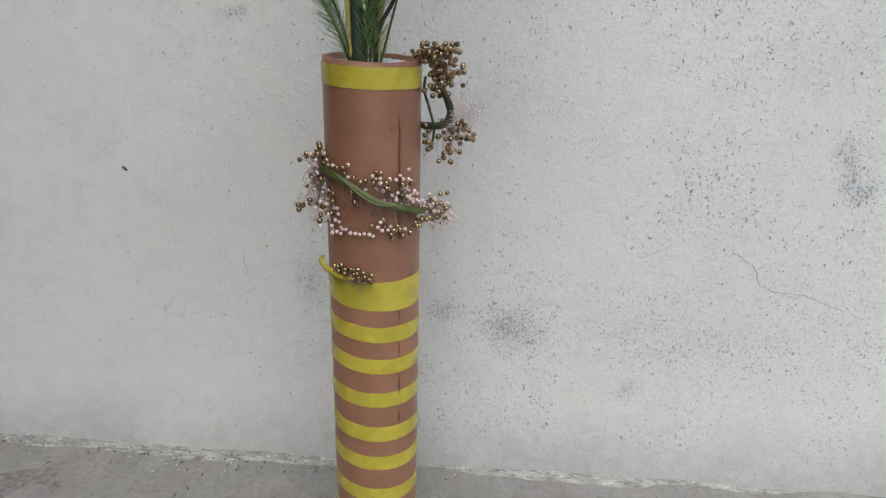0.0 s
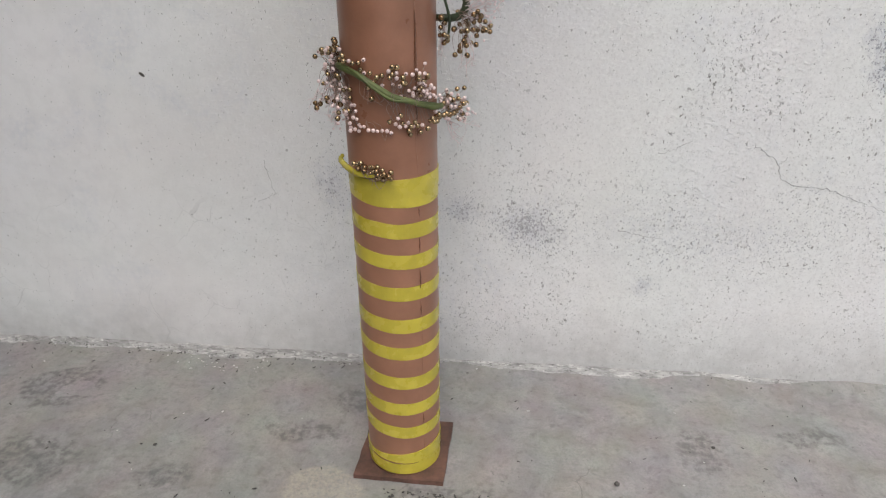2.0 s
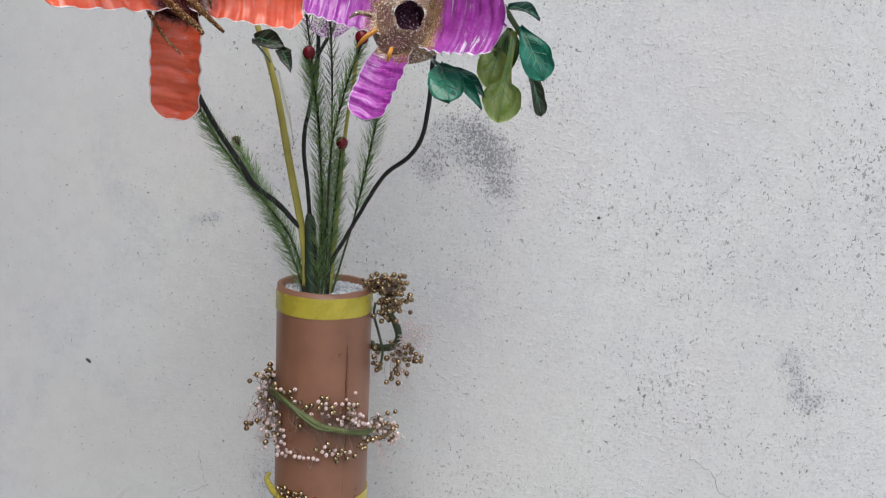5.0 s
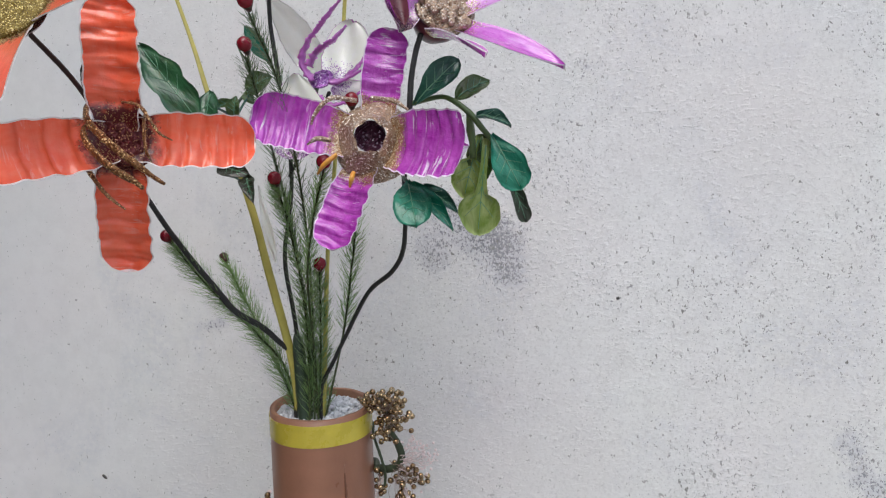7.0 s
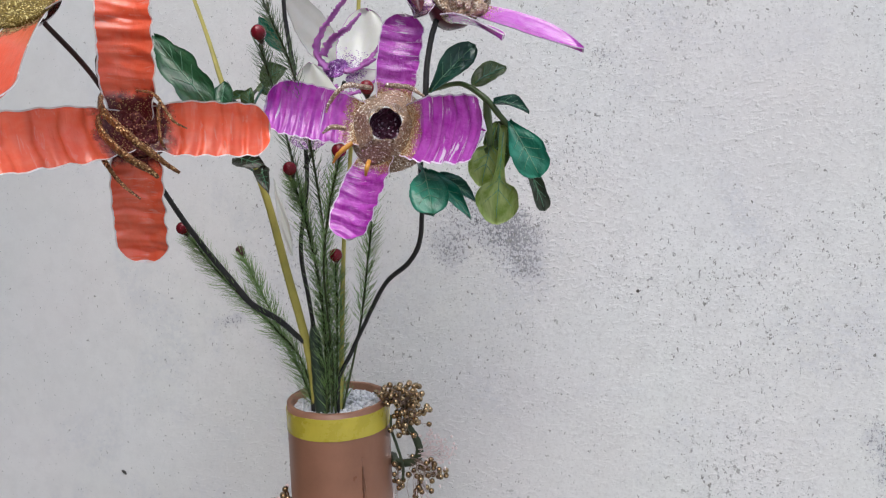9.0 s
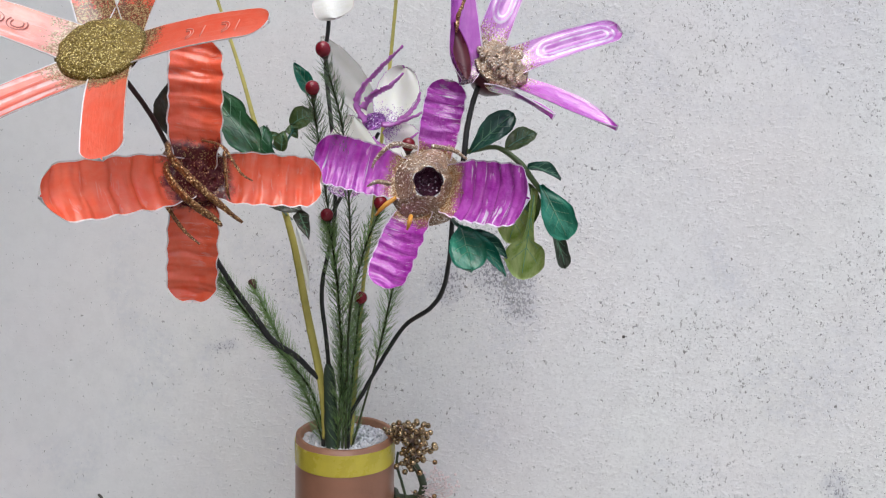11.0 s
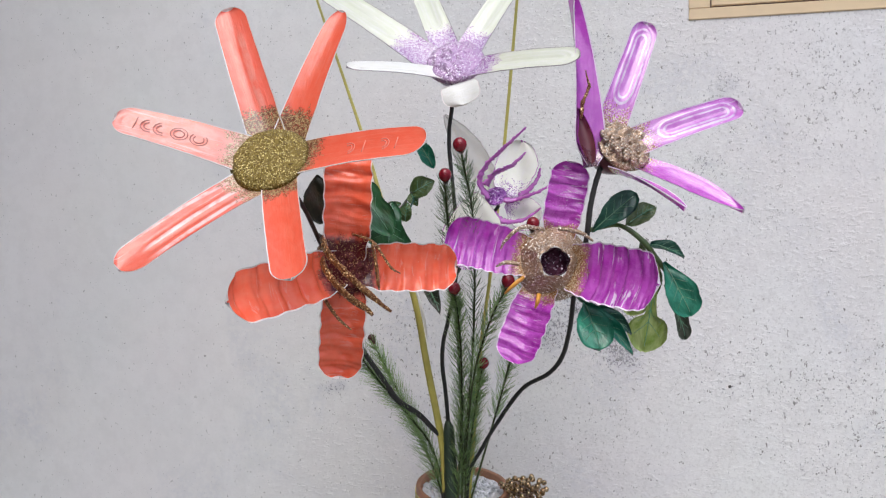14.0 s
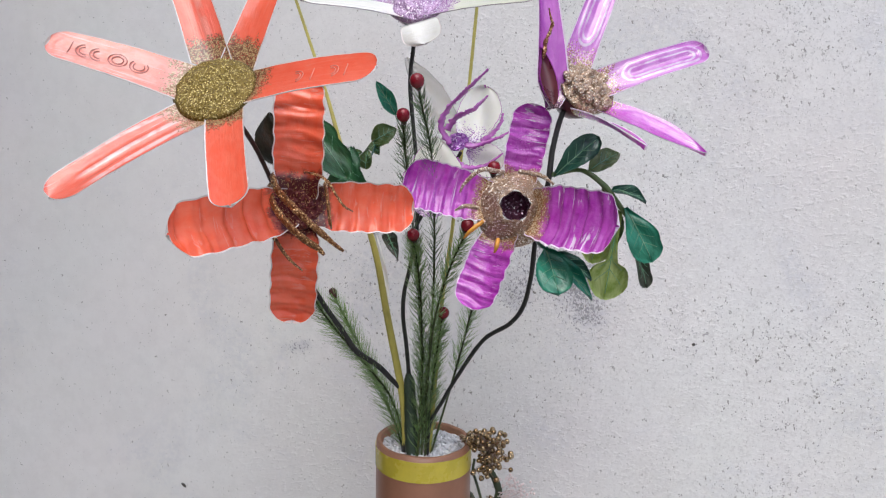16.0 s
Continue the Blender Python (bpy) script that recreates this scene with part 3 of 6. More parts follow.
def empty(name, at, label, category, group="", kind=""):
    ob = new(name)
    ob.empty_display_size = 0.02
    ob.location = at
    return tagged(ob, label, category, group, kind)


def child(ob, thing):
    """Parents a mesh that is built in world places, with no jump."""
    ob.parent = thing
    ob.matrix_parent_inverse = Matrix.Translation(-Vector(thing.location))
    return ob


def box(name, lo, hi, mat, parent=None, bevel=0.0, label="", smooth=False):
    bm = bmesh.new()
    bmesh.ops.create_cube(bm, size=1.0)
    lo, hi = Vector(lo), Vector(hi)
    for v in bm.verts:
        v.co = Vector((lo[k] + (v.co[k] + 0.5) * (hi[k] - lo[k]) for k in range(3)))
    if bevel:
        bmesh.ops.bevel(bm, geom=list(bm.edges), offset=bevel, segments=2, affect="EDGES")
    ob = part(name, bm, mat, None, label, smooth)
    return child(ob, parent) if parent is not None else ob


def glide(points, steps=6):
    """A smooth line (Catmull-Rom) through a few points."""
    p = [Vector(q) for q in points]
    p = [2 * p[0] - p[1]] + p + [2 * p[-1] - p[-2]]
    out = []
    for a, b, c, d in zip(p, p[1:], p[2:], p[3:]):
        for k in range(steps):
            s = k / steps
            out.append(0.5 * (2 * b + (c - a) * s + (2 * a - 5 * b + 4 * c - d) * s * s + (3 * b - a - 3 * c + d) * s ** 3))
    return out + [p[-2]]


def sweep(line, radii, sides=8, twist=0.0, lump=0.0, flat=1.0, seed=0):
    """A tapered, slightly lumpy tube along a line: its verts and faces."""
    rnd = random.Random(seed)
    verts, faces = [], []
    side = None
    n = len(line)
    for k, p in enumerate(line):
        way = (line[min(k + 1, n - 1)] - line[max(k - 1, 0)]).normalized()
        if side is None:
            side = way.orthogonal().normalized()
        side = (side - way * side.dot(way)).normalized()
        up = way.cross(side)
        s = k / max(1, n - 1) * (len(radii) - 1)
        i = min(int(s), len(radii) - 2)
        r = radii[i] + (radii[i + 1] - radii[i]) * (s - i)
        for j in range(sides):
            a = 2 * math.pi * j / sides + twist * k
            q = r * (1 + lump * rnd.uniform(-1, 1))
            verts.append(p + side * math.cos(a) * q + up * math.sin(a) * q * flat)
    for k in range(n - 1):
        for j in range(sides):
            a, b = k * sides + j, k * sides + (j + 1) % sides
            faces.append((a, b, b + sides, a + sides))
    faces.append(tuple(range(sides))[::-1])
    faces.append(tuple(range((n - 1) * sides, n * sides)))
    return verts, faces


def cord(name, points, radii, mat, thing, label="", sides=8, steps=6, lump=0.06, flat=1.0, twist=0.0):
    v, f = sweep(glide(points, steps), radii, sides, twist, lump, flat, len(points))
    return child(put(name, mesh_of(name, v, f, mat), None, label), thing)


def basis(base, tip, face):
    """Length, side and normal of a petal or leaf that lies from base to tip and faces a way."""
    along = Vector(tip) - Vector(base)
    side = along.cross(Vector(face)).normalized()
    return along, side, side.cross(along).normalized()


def blade(base, tip, face, width, shape, lift, mats, nu=36, nv=13, thick=0.0007, rim=0.0, ragged=0.03):
    """A thin curved sheet with real thickness. shape(u): half width from 0 to 1; lift(u, v): height off the flat. The outer ring takes the second material."""
    along, side, up = basis(base, tip, face)
    base = Vector(base)
    seed = 37 * (base.x + 2 * base.y + 3 * Vector(tip).z)
    vs = [-1 + 2 * j / (nv - 3) for j in range(nv - 2)]
    vs = [-1, -1 + rim] + vs[1:-1] + [1 - rim, 1] if rim else [-1 + 2 * j / (nv - 1) for j in range(nv)]
    us = [k / (nu - 1) for k in range(nu)]
    if rim:
        us = [1 - (1 - u) ** 1.6 for u in us]
    verts, uv, faces, index = [], [], [], []
    n, m = len(us), len(vs)
    for s in (0, 1):
        for u in us:
            for v in vs:
                w = shape(u) * width / 2 * (1 + ragged * (noise.noise(Vector((u * 5, 3 * (v > 0), seed))) + 0.6 * noise.noise(Vector((u * 17, 3 * (v > 0), seed + 4)))))
                verts.append(base + along * u + side * v * w + up * (lift(u, v) - s * thick))
                uv.append((u, 0.5 + 0.5 * v * shape(u)))
    for s in (0, 1):
        o = s * n * m
        for a in range(n - 1):
            for b in range(m - 1):
                q = (o + a * m + b, o + a * m + b + 1, o + (a + 1) * m + b + 1, o + (a + 1) * m + b)
                faces.append(q if s else q[::-1])
                index.append(1 if rim and (b in (0, m - 2) or us[a] > 0.988) else 0)
    ring = [a * m for a in range(n)] + [(n - 1) * m + b for b in range(1, m)] + [a * m + m - 1 for a in range(n - 2, -1, -1)] + [b for b in range(m - 2, 0, -1)]
    for k, a in enumerate(ring):
        b = ring[(k + 1) % len(ring)]
        faces.append((a, b, b + n * m, a + n * m))
        index.append(1 if len(mats) > 1 else 0)
    return mesh_of("blade", verts, faces, mats, index, True, uv)


def strap(u, root=0.5, full=0.25, tipr=0.14):
    """Half width of a strap petal: narrower at its root, rounded at its tip."""
    w = root + (1 - root) * min(1, u / full) ** 0.8
    if u > 1 - tipr:
        s = (u - 1 + tipr) / tipr
        w *= math.sqrt(max(0.0, 1 - s ** 2.6)) * 0.96 + 0.04
    return w


def taper(u, root=0.5, full=0.3):
    """Half width of a petal that narrows to a blunt point."""
    w = root + (1 - root) * min(1, u / full)
    if u > 0.55:
        s = (u - 0.55) / 0.45
        w *= (1 - s ** 1.8) * 0.9 + 0.1 * math.sqrt(max(0.0, 1 - s ** 4)) + 0.015
    return w


def pressed(u, v, deep=0.0022, cup=0.004, bow=0.006):
    """A petal cut from a bottle: cupped across, bowed along, with a long pressed loop."""
    x, y = (u - 0.60) / 0.36, v / 0.68
    d = math.hypot(max(abs(x) - 0.62, 0) / 0.38, y) if abs(x) > 0.62 else abs(y)
    ridge = math.exp(-((d - 0.84) / 0.14) ** 2) + 0.7 * math.exp(-((d - 0.46) / 0.14) ** 2)
    return deep * ridge + cup * v * v + bow * math.sin(math.pi * u)


def petal(thing, base, tip, face, width, mats, shape=strap, lift=pressed, name="petal", label="", rim=0.055, nu=40, nv=17, ragged=0.03):
    return child(put(name, blade(base, tip, face, width, shape, lift, mats, nu, nv, 0.0008, rim, ragged), None, label), thing)


def rippled(count, deep=0.0016, cup=0.007, bow=0.012, seed=0):
    """Swelling segments with sharp creases between them, as crimped bottle plastic has."""
    def lift(u, v):
        w = noise.noise(Vector((u * 3, v * 1.2, seed)))
        x = noise.noise(Vector((u * 5 + 9, v * 0.8, seed + 3)))
        s = (count * u + 0.35 * w + 0.12 * v * v + 0.5) % 1.0
        swell = math.sin(math.pi * s) ** 0.75 - 0.62 + 0.18 * math.sin(2 * math.pi * s)
        return 1.5 * deep * (swell * (0.85 + 0.6 * x) + 0.12 * math.sin(2 * math.pi * (2.3 * count * u + 0.8 * x + 0.15 * v))) * min(1, 4 * u) + cup * v * v + bow * math.sin(math.pi * u) + 0.002 * w
    return lift


def bottle(u, root=1.0, end=0.8, tipr=0.13):
    """Half width of a petal cut from a bottle's side: straight edges from root to end, and a round tip."""
    w = root + (end - root) * u
    if u > 1 - tipr:
        s = (u - 1 + tipr) / tipr
        w *= math.sqrt(max(0.0, 1 - s ** 2.4)) * 0.96 + 0.04
    return w


def fluted(u, v, count=3.2, deep=0.0008, cup=0.003, bow=0.003):
    """Long pressed flutes that run from the root almost to the tip."""
    ends = max(0.0, min(1.0, (u - 0.12) / 0.1)) * max(0.0, min(1.0, (0.86 - u) / 0.1))
    return deep * math.sin(math.pi * count * v) * ends + cup * v * v + bow * math.sin(math.pi * u)


def wavy_strap(count, depth=0.035, root=0.55, full=0.3, tipr=0.2):
    def shape(u):
        return strap(u, root, full, tipr) * (1 + depth * math.sin(2 * math.pi * count * u))
    return shape


def oval(u):
    """Half width of an egg-shaped leaf."""
    return max(0.02, math.sin(math.pi * min(1, u * 0.97 + 0.02) ** 0.8) ** 0.8)


def spoon(u):
    """Half width of a leaf with a thin stalk and a round end."""
    if u < 0.36:
        return 0.15 + 0.09 * (u / 0.36) ** 3
    s = (u - 0.36) / 0.64
    return 0.24 * (1 - s) + 0.88 * math.sin(math.pi * min(1.0, 0.995 * s)) ** 0.62 + 0.03


def egg(u):
    """Half width of a leaf that is narrow at its foot and broad near its round end."""
    if u < 0.62:
        return 0.10 + 0.90 * math.sin(math.pi / 2 * u / 0.62) ** 1.35
    return math.sqrt(max(0.0, 1 - ((u - 0.62) / 0.38) ** 2.6)) + 0.02


def lobed(u):
    """Half width of an ivy leaf: pointed at its stalk, widening in steps to a broad blunt foot."""
    if u < 0.86:
        return 0.06 + 0.94 * (u / 0.86) ** 0.9 + 0.07 * math.sin(9.5 * u)
    return max(0.05, 0.97 * (1 - ((u - 0.86) / 0.14) ** 2))


def stalked(u):
    """Half width of a small round leaf on a long thin stalk."""
    if u < 0.57:
        return 0.17 + 0.16 * (u / 0.57) ** 6
    s = (u - 0.57) / 0.43
    return 0.33 * (1 - s) ** 2 + 0.86 * math.sin(math.pi * min(1.0, 0.995 * s)) ** 0.55 + 0.03


def ivy(u):
    """Half width of a lobed ivy-like leaf."""
    return max(0.03, math.sin(math.pi * min(1, u * 0.97 + 0.02) ** 0.75) ** 0.7 * (0.80 + 0.24 * abs(math.sin(2.6 * math.pi * u))))


def leaf(thing, base, tip, face, width, mat, shape=oval, fold=0.004, bow=0.006, veins=True, label=""):
    lift = lambda u, v: fold * abs(v) ** 1.3 + bow * math.sin(math.pi * u) + 0.0012 * math.sin(9 * u + 4 * v)
    ob = child(put("leaf", blade(base, tip, face, width, shape, lift, [mat], 26, 11, 0.0008, 0.0, 0.10), None, label), thing)
    if veins:
        along, side, up = basis(base, tip, face)
        at = lambda u, v: Vector(base) + along * u + side * v * shape(u) * width / 2 + up * (lift(u, v) + 0.0003)
        vv, ff = sweep([at(k / 14, 0) for k in range(1, 14)], [0.0006, 0.0003], 5)
        for s in (-1, 1):
            for u0 in (0.3, 0.48, 0.64):
                v2, f2 = sweep([at(u0 + 0.16 * k / 4, s * 0.68 * k / 4) for k in range(5)], [0.0004, 0.0002], 4)
                ff += [tuple(i + len(vv) for i in f) for f in f2]
                vv += v2
        vein = child(put("vein", mesh_of("vein", vv, ff, LEAF_VEIN), None), thing)
        vein.parent, vein.matrix_parent_inverse = ob, Matrix.Identity(4)
    return ob


def ball(radius, rows=7, cols=10, lump=0.0, seed=0, squash=1.0):
    rnd = random.Random(seed)
    verts, faces = [Vector((0, 0, radius * squash))], []
    for a in range(1, rows):
        for b in range(cols):
            r = radius * (1 + lump * rnd.uniform(-1, 1))
            th, ph = math.pi * a / rows, 2 * math.pi * b / cols
            verts.append(Vector((r * math.sin(th) * math.cos(ph), r * math.sin(th) * math.sin(ph), r * math.cos(th) * squash)))
    verts.append(Vector((0, 0, -radius * squash)))
    for b in range(cols):
        c = (b + 1) % cols
        faces.append((0, 1 + b, 1 + c))
        for a in range(rows - 2):
            o = 1 + a * cols
            faces.append((o + b, o + cols + b, o + cols + c, o + c))
        o = 1 + (rows - 2) * cols
        faces.append((o + b, len(verts) - 1, o + c))
    return verts, faces


def dome(thing, at, face, radius, height, mat, name="centre", label="", lump=0.002, seed=1):
    """A low lumpy mound, round, facing a way."""
    up = Vector(face).normalized()
    a = up.orthogonal().normalized()
    b = up.cross(a)
    verts, faces = [Vector(at) + up * height], []
    rows, cols = 14, 40
    for r in range(1, rows + 1):
        s = r / rows
        for c in range(cols):
            q = 2 * math.pi * c / cols
            w = noise.noise(Vector((s * 5 * math.cos(q), s * 5 * math.sin(q), seed))) + 0.6 * noise.noise(Vector((s * 14 * math.cos(q), s * 14 * math.sin(q), seed + 5)))
            h = height * math.sqrt(max(0, 1 - s ** 2.2)) + lump * w * (1 if r < rows else 0)
            rr = radius * s * (1 + 0.05 * noise.noise(Vector((2 * math.cos(q), 2 * math.sin(q), seed + 9))))
            verts.append(Vector(at) + a * math.cos(q) * rr + b * math.sin(q) * rr + up * h)
    for c in range(cols):
        d = (c + 1) % cols
        faces.append((0, 1 + c, 1 + d))
        for r in range(rows - 1):
            o = 1 + r * cols
            faces.append((o + c, o + cols + c, o + cols + d, o + d))
    faces.append(tuple(range(1 + (rows - 1) * cols, 1 + rows * cols))[::-1])
    return child(put(name, mesh_of(name, verts, faces, mat), None, label), thing)


def cup(thing, at, face, profile, mat, name, label="", sides=36, wave=0.0, lobes=6, seed=0):
    """A turned wall of revolution about a way: profile rows of (radius, height), open, with thickness by the profile itself."""
    up = Vector(face).normalized()
    a = up.orthogonal().normalized()
    b = up.cross(a)
    verts, faces = [], []
    n = len(profile)
    for k, (r, h) in enumerate(profile):
        for c in range(sides):
            q = 2 * math.pi * c / sides
            rr = r * (1 + wave * math.sin(lobes * q + seed) * k / n)
            verts.append(Vector(at) + a * math.cos(q) * rr + b * math.sin(q) * rr + up * (h + 0.5 * wave * r * math.cos(lobes * q + seed)))
    for k in range(n - 1):
        for c in range(sides):
            d = (c + 1) % sides
            faces.append((k * sides + c, k * sides + d, (k + 1) * sides + d, (k + 1) * sides + c))
    return child(put(name, mesh_of(name, verts, faces, mat), None, label), thing)


# ---- setting ----
def ground():
    n = 90
    xs = [-2.2 + 4.4 * k / n for k in range(n + 1)]
    ys = [-1.9 + (WALL + 1.9) * k / n for k in range(n + 1)]
    xs = [-60, -20, -6] + xs + [6, 20, 60]
    ys = [-60, -20, -6] + ys
    verts, faces = [], []
    for x in xs:
        for y in ys:
            near = abs(x) < 2.3 and y > -2
            foot = 0.012 * math.exp(-((WALL - y) / 0.018) ** 2) * (0.5 + noise.noise(Vector((x * 7, 0, 3)))) if near else 0
            verts.append((x, y, foot + (0.0022 * noise.noise(Vector((x * 4, y * 4, 0))) + 0.0012 * noise.noise(Vector((x * 17, y * 17, 5))) - 0.001 if near and math.hypot(x, y) > 0.12 else 0)))
    m = len(ys)
    for a in range(len(xs) - 1):
        for b in range(m - 1):
            faces.append((a * m + b, (a + 1) * m + b, (a + 1) * m + b + 1, a * m + b + 1))
    tagged(put("ground", mesh_of("ground", verts, faces, CONCRETE)), "worn grey concrete ground with dark stains", "ground", kind="structure")


WX0, WX1, WZ0, WZ1 = 0.306, 1.56, 1.374, 2.40      # opening of the window


def back_wall():
    """A thick wall with one opening through it."""
    xs, zs = [-60, -6, WX0, WX1, 6, 60], [-0.15, WZ0, WZ1, 3.1]
    verts, faces = [], []
    grid = {}
    for s, y in enumerate((WALL, WALL + 0.18)):
        for a, x in enumerate(xs):
            for b, z in enumerate(zs):
                grid[s, a, b] = len(verts)
                verts.append((x, y, z))
    g = lambda s, a, b: grid[s, a, b]
    for a in range(5):
        for b in range(3):
            if (a, b) == (2, 1):
                continue
            faces.append((g(0, a, b), g(0, a + 1, b), g(0, a + 1, b + 1), g(0, a, b + 1)))
            faces.append((g(1, a, b), g(1, a, b + 1), g(1, a + 1, b + 1), g(1, a + 1, b)))
    faces += [(g(0, 2, 1), g(1, 2, 1), g(1, 3, 1), g(0, 3, 1)), (g(0, 2, 2), g(0, 3, 2), g(1, 3, 2), g(1, 2, 2)),
              (g(0, 2, 1), g(0, 2, 2), g(1, 2, 2), g(1, 2, 1)), (g(0, 3, 1), g(1, 3, 1), g(1, 3, 2), g(0, 3, 2))]
    for a in range(5):
        faces += [(g(0, a, 3), g(0, a + 1, 3), g(1, a + 1, 3), g(1, a, 3))]
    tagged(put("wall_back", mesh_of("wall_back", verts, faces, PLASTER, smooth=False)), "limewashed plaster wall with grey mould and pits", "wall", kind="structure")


ground()
back_wall()
# unseen wall, added to block sky light from the left of the plaster
tagged(box("light_blocker_left", (-1.17, -8.0, -0.1), (-0.97, WALL - 0.002, 3.4), SIDE), "unseen dark wall added to dim the left side", "wall", kind="structure")


def wall_foot():
    """The ragged cove of old plaster between wall and ground."""
    n = 420
    verts, faces = [], []
    for k in range(n + 1):
        x = -1.018 + 3.2 * k / n
        a = 0.006 + 0.010 * max(0.0, noise.noise(Vector((x * 6, 1, 0))) + 0.25) + 0.005 * max(0.0, noise.noise(Vector((x * 38, 4, 0))))
        b = 0.006 + (0.003 if x < 0.0 else 0.0) * max(0.0, 0.5 + noise.noise(Vector((x * 16, 5, 0)))) + 0.010 * max(0.0, noise.noise(Vector((x * 5, 9, 0))) + 0.2) + 0.004 * max(0.0, noise.noise(Vector((x * 45, 2, 0))))
        flare = max(0.0, min(1.0, (0.75 - x) / 0.5))
        a, b = a + 0.013 * flare, b + 0.004 * flare
        verts += [(x, WALL + 0.001, b), (x, WALL - 0.35 * a, 0.45 * b + 0.001 * noise.noise(Vector((x * 60, 0, 3)))), (x, WALL - a, -0.002)]
    for k in range(n):
        for j in (0, 1):
            q = 3 * k + j
            faces.append((q, q + 1, q + 4, q + 3))
    tagged(put("wall_foot", mesh_of("wall_foot", verts, faces, COVE)), "ragged plaster cove at the foot of the wall", "trim", kind="structure")


wall_foot()


def wall_crack(points, width, seed):
    """A thin crooked crack, a little recessed edge that stands 1 mm off the plaster."""
    rnd = random.Random(seed)
    line = []
    for a, b in zip(points, points[1:]):
        for k in range(10):
            s = k / 10
            line.append(Vector((a[0] + (b[0] - a[0]) * s + rnd.uniform(-1, 1) * 0.0022, WALL - 0.0002, a[1] + (b[1] - a[1]) * s + rnd.uniform(-1, 1) * 0.0022)))
    return sweep(line, [width, width * 0.7, width * 0.9, width * 0.3], 4, 0, 0.5, 1.0, seed)


vv, ff = [], []
for pts, w, sd in (([(0.53, 0.447), (0.574, 0.416), (0.578, 0.392), (0.597, 0.382), (0.660, 0.375), (0.726, 0.349), (0.76, 0.338)], 0.0006, 2), ([(0.385, 0.428), (0.412, 0.436), (0.438, 0.454)], 0.0005, 8), ([(0.574, 0.415), (0.585, 0.428)], 0.0005, 3),
                   ([(0.335, 0.29), (0.42, 0.278)], 0.0006, 5), ([(-0.275, 0.40), (-0.262, 0.34), (-0.30, 0.32)], 0.0005, 6)):
    a, b = wall_crack(pts, w, sd)
    ff += [tuple(i + len(vv) for i in f) for f in b]
    vv += a
tagged(put("wall_crack", mesh_of("wall_crack", vv, ff, painted("crack_shadow_dirt", (0.36, 0.35, 0.345), 0.9, 0.3, 50, 0.0))), "thin crooked cracks in the plaster", "crack", kind="structure")


def wall_chips():
    """Two dark chips in the plaster."""
    for x, z, a, b, turn in ((-0.466, 0.544, 0.0062, 0.0026, 35), (0.366, 0.820, 0.0026, 0.0024, 0)):
        bv, bf = ball(1.0, 6, 10, 0.16, int(a * 1e5))
        ob = put("wall_chip", mesh_of("wall_chip", bv, bf, GRIT))
        ob.matrix_world = Matrix.Translation((x, WALL, z)) @ pose(0, 0, 0, 0, turn, 0) @ Matrix.Diagonal((a, 0.0012, b, 1))
        tagged(ob, "dark chip in the wall plaster", "chip", kind="structure")


wall_chips()


def window():
    y0 = WALL - 0.002
    w = tagged(new("window_1"), "beige painted window with two casements and dark panes", "window", kind="structure")
    w.location = (WX0, y0, WZ0)
    mid = 0.572
    fw, fd = 0.030, 0.07
    box("window_frame", (WX0, y0, WZ0), (WX1, y0 + fd, WZ0 + 0.017), FRAME, w, 0.001)
    box("window_frame", (WX0, y0, WZ1 - 0.03), (WX1, y0 + fd, WZ1), FRAME, w, 0.001)
    box("window_frame", (WX0, y0, WZ0 + 0.017), (WX0 + fw, y0 + fd, WZ1 - 0.03), FRAME, w, 0.001)
    box("window_frame", (WX1 - fw, y0, WZ0 + 0.017), (WX1, y0 + fd, WZ1 - 0.03), FRAME, w, 0.001)
    box("gap_strip", (WX0 + fw, y0 + 0.004, WZ0 + 0.017), (WX1 - fw, y0 + 0.05, WZ0 + 0.020), FRAME_GAP, w)
    box("gap_strip", (WX0 + fw, y0 + 0.004, WZ0 + 0.020), (WX0 + fw + 0.003, y0 + 0.05, WZ1 - 0.03), FRAME_GAP, w)
    box("gap_strip", (mid, y0 + 0.003, WZ0 + 0.012), (mid + 0.006, y0 + 0.05, WZ1 - 0.03), FRAME_GAP, w)
    for k, (a, b) in enumerate(((WX0 + fw + 0.003, mid), (mid + 0.006, WX1 - fw))):
        z0, z1 = WZ0 + 0.020, WZ1 - 0.03
        s = 0.020
        box("casement", (a, y0 + 0.002, z0), (b, y0 + 0.04, z0 + s), FRAME, w, 0.001)
        box("casement", (a, y0 + 0.002, z1 - s), (b, y0 + 0.04, z1), FRAME, w, 0.001)
        box("casement", (a, y0 + 0.002, z0 + s), (a + s, y0 + 0.04, z1 - s), FRAME, w, 0.001)
        box("casement", (b - s, y0 + 0.002, z0 + s), (b, y0 + 0.04, z1 - s), FRAME, w, 0.001)
        pane = box("pane", (a + s, y0 + 0.018, z0 + s), (b - s, y0 + 0.022, z1 - s), GLASS, w)
        pane.visible_shadow = False
    # a plain room behind the panes
    rx0, rx1, ry0, ry1, rz0, rz1 = WX0 - 0.6, WX1 + 0.6, WALL + 0.18, WALL + 2.6, 0.0, 3.0
    c = [(x, y, z) for x in (rx0, rx1) for y in (ry0, ry1) for z in (rz0, rz1)]
    f = [(2, 3, 7, 6), (0, 1, 3, 2), (4, 6, 7, 5), (0, 2, 6, 4), (1, 5, 7, 3)]
    tagged(put("room_wall", mesh_of("room_wall", c, f, ROOM, smooth=False)), "dim plain room behind the window", "room", kind="structure")


window()


# ---- the vase ----
TOP, FOOT = 0.736, 0.008


def rad(z):
    return 0.0550 + 0.0028 * z / TOP


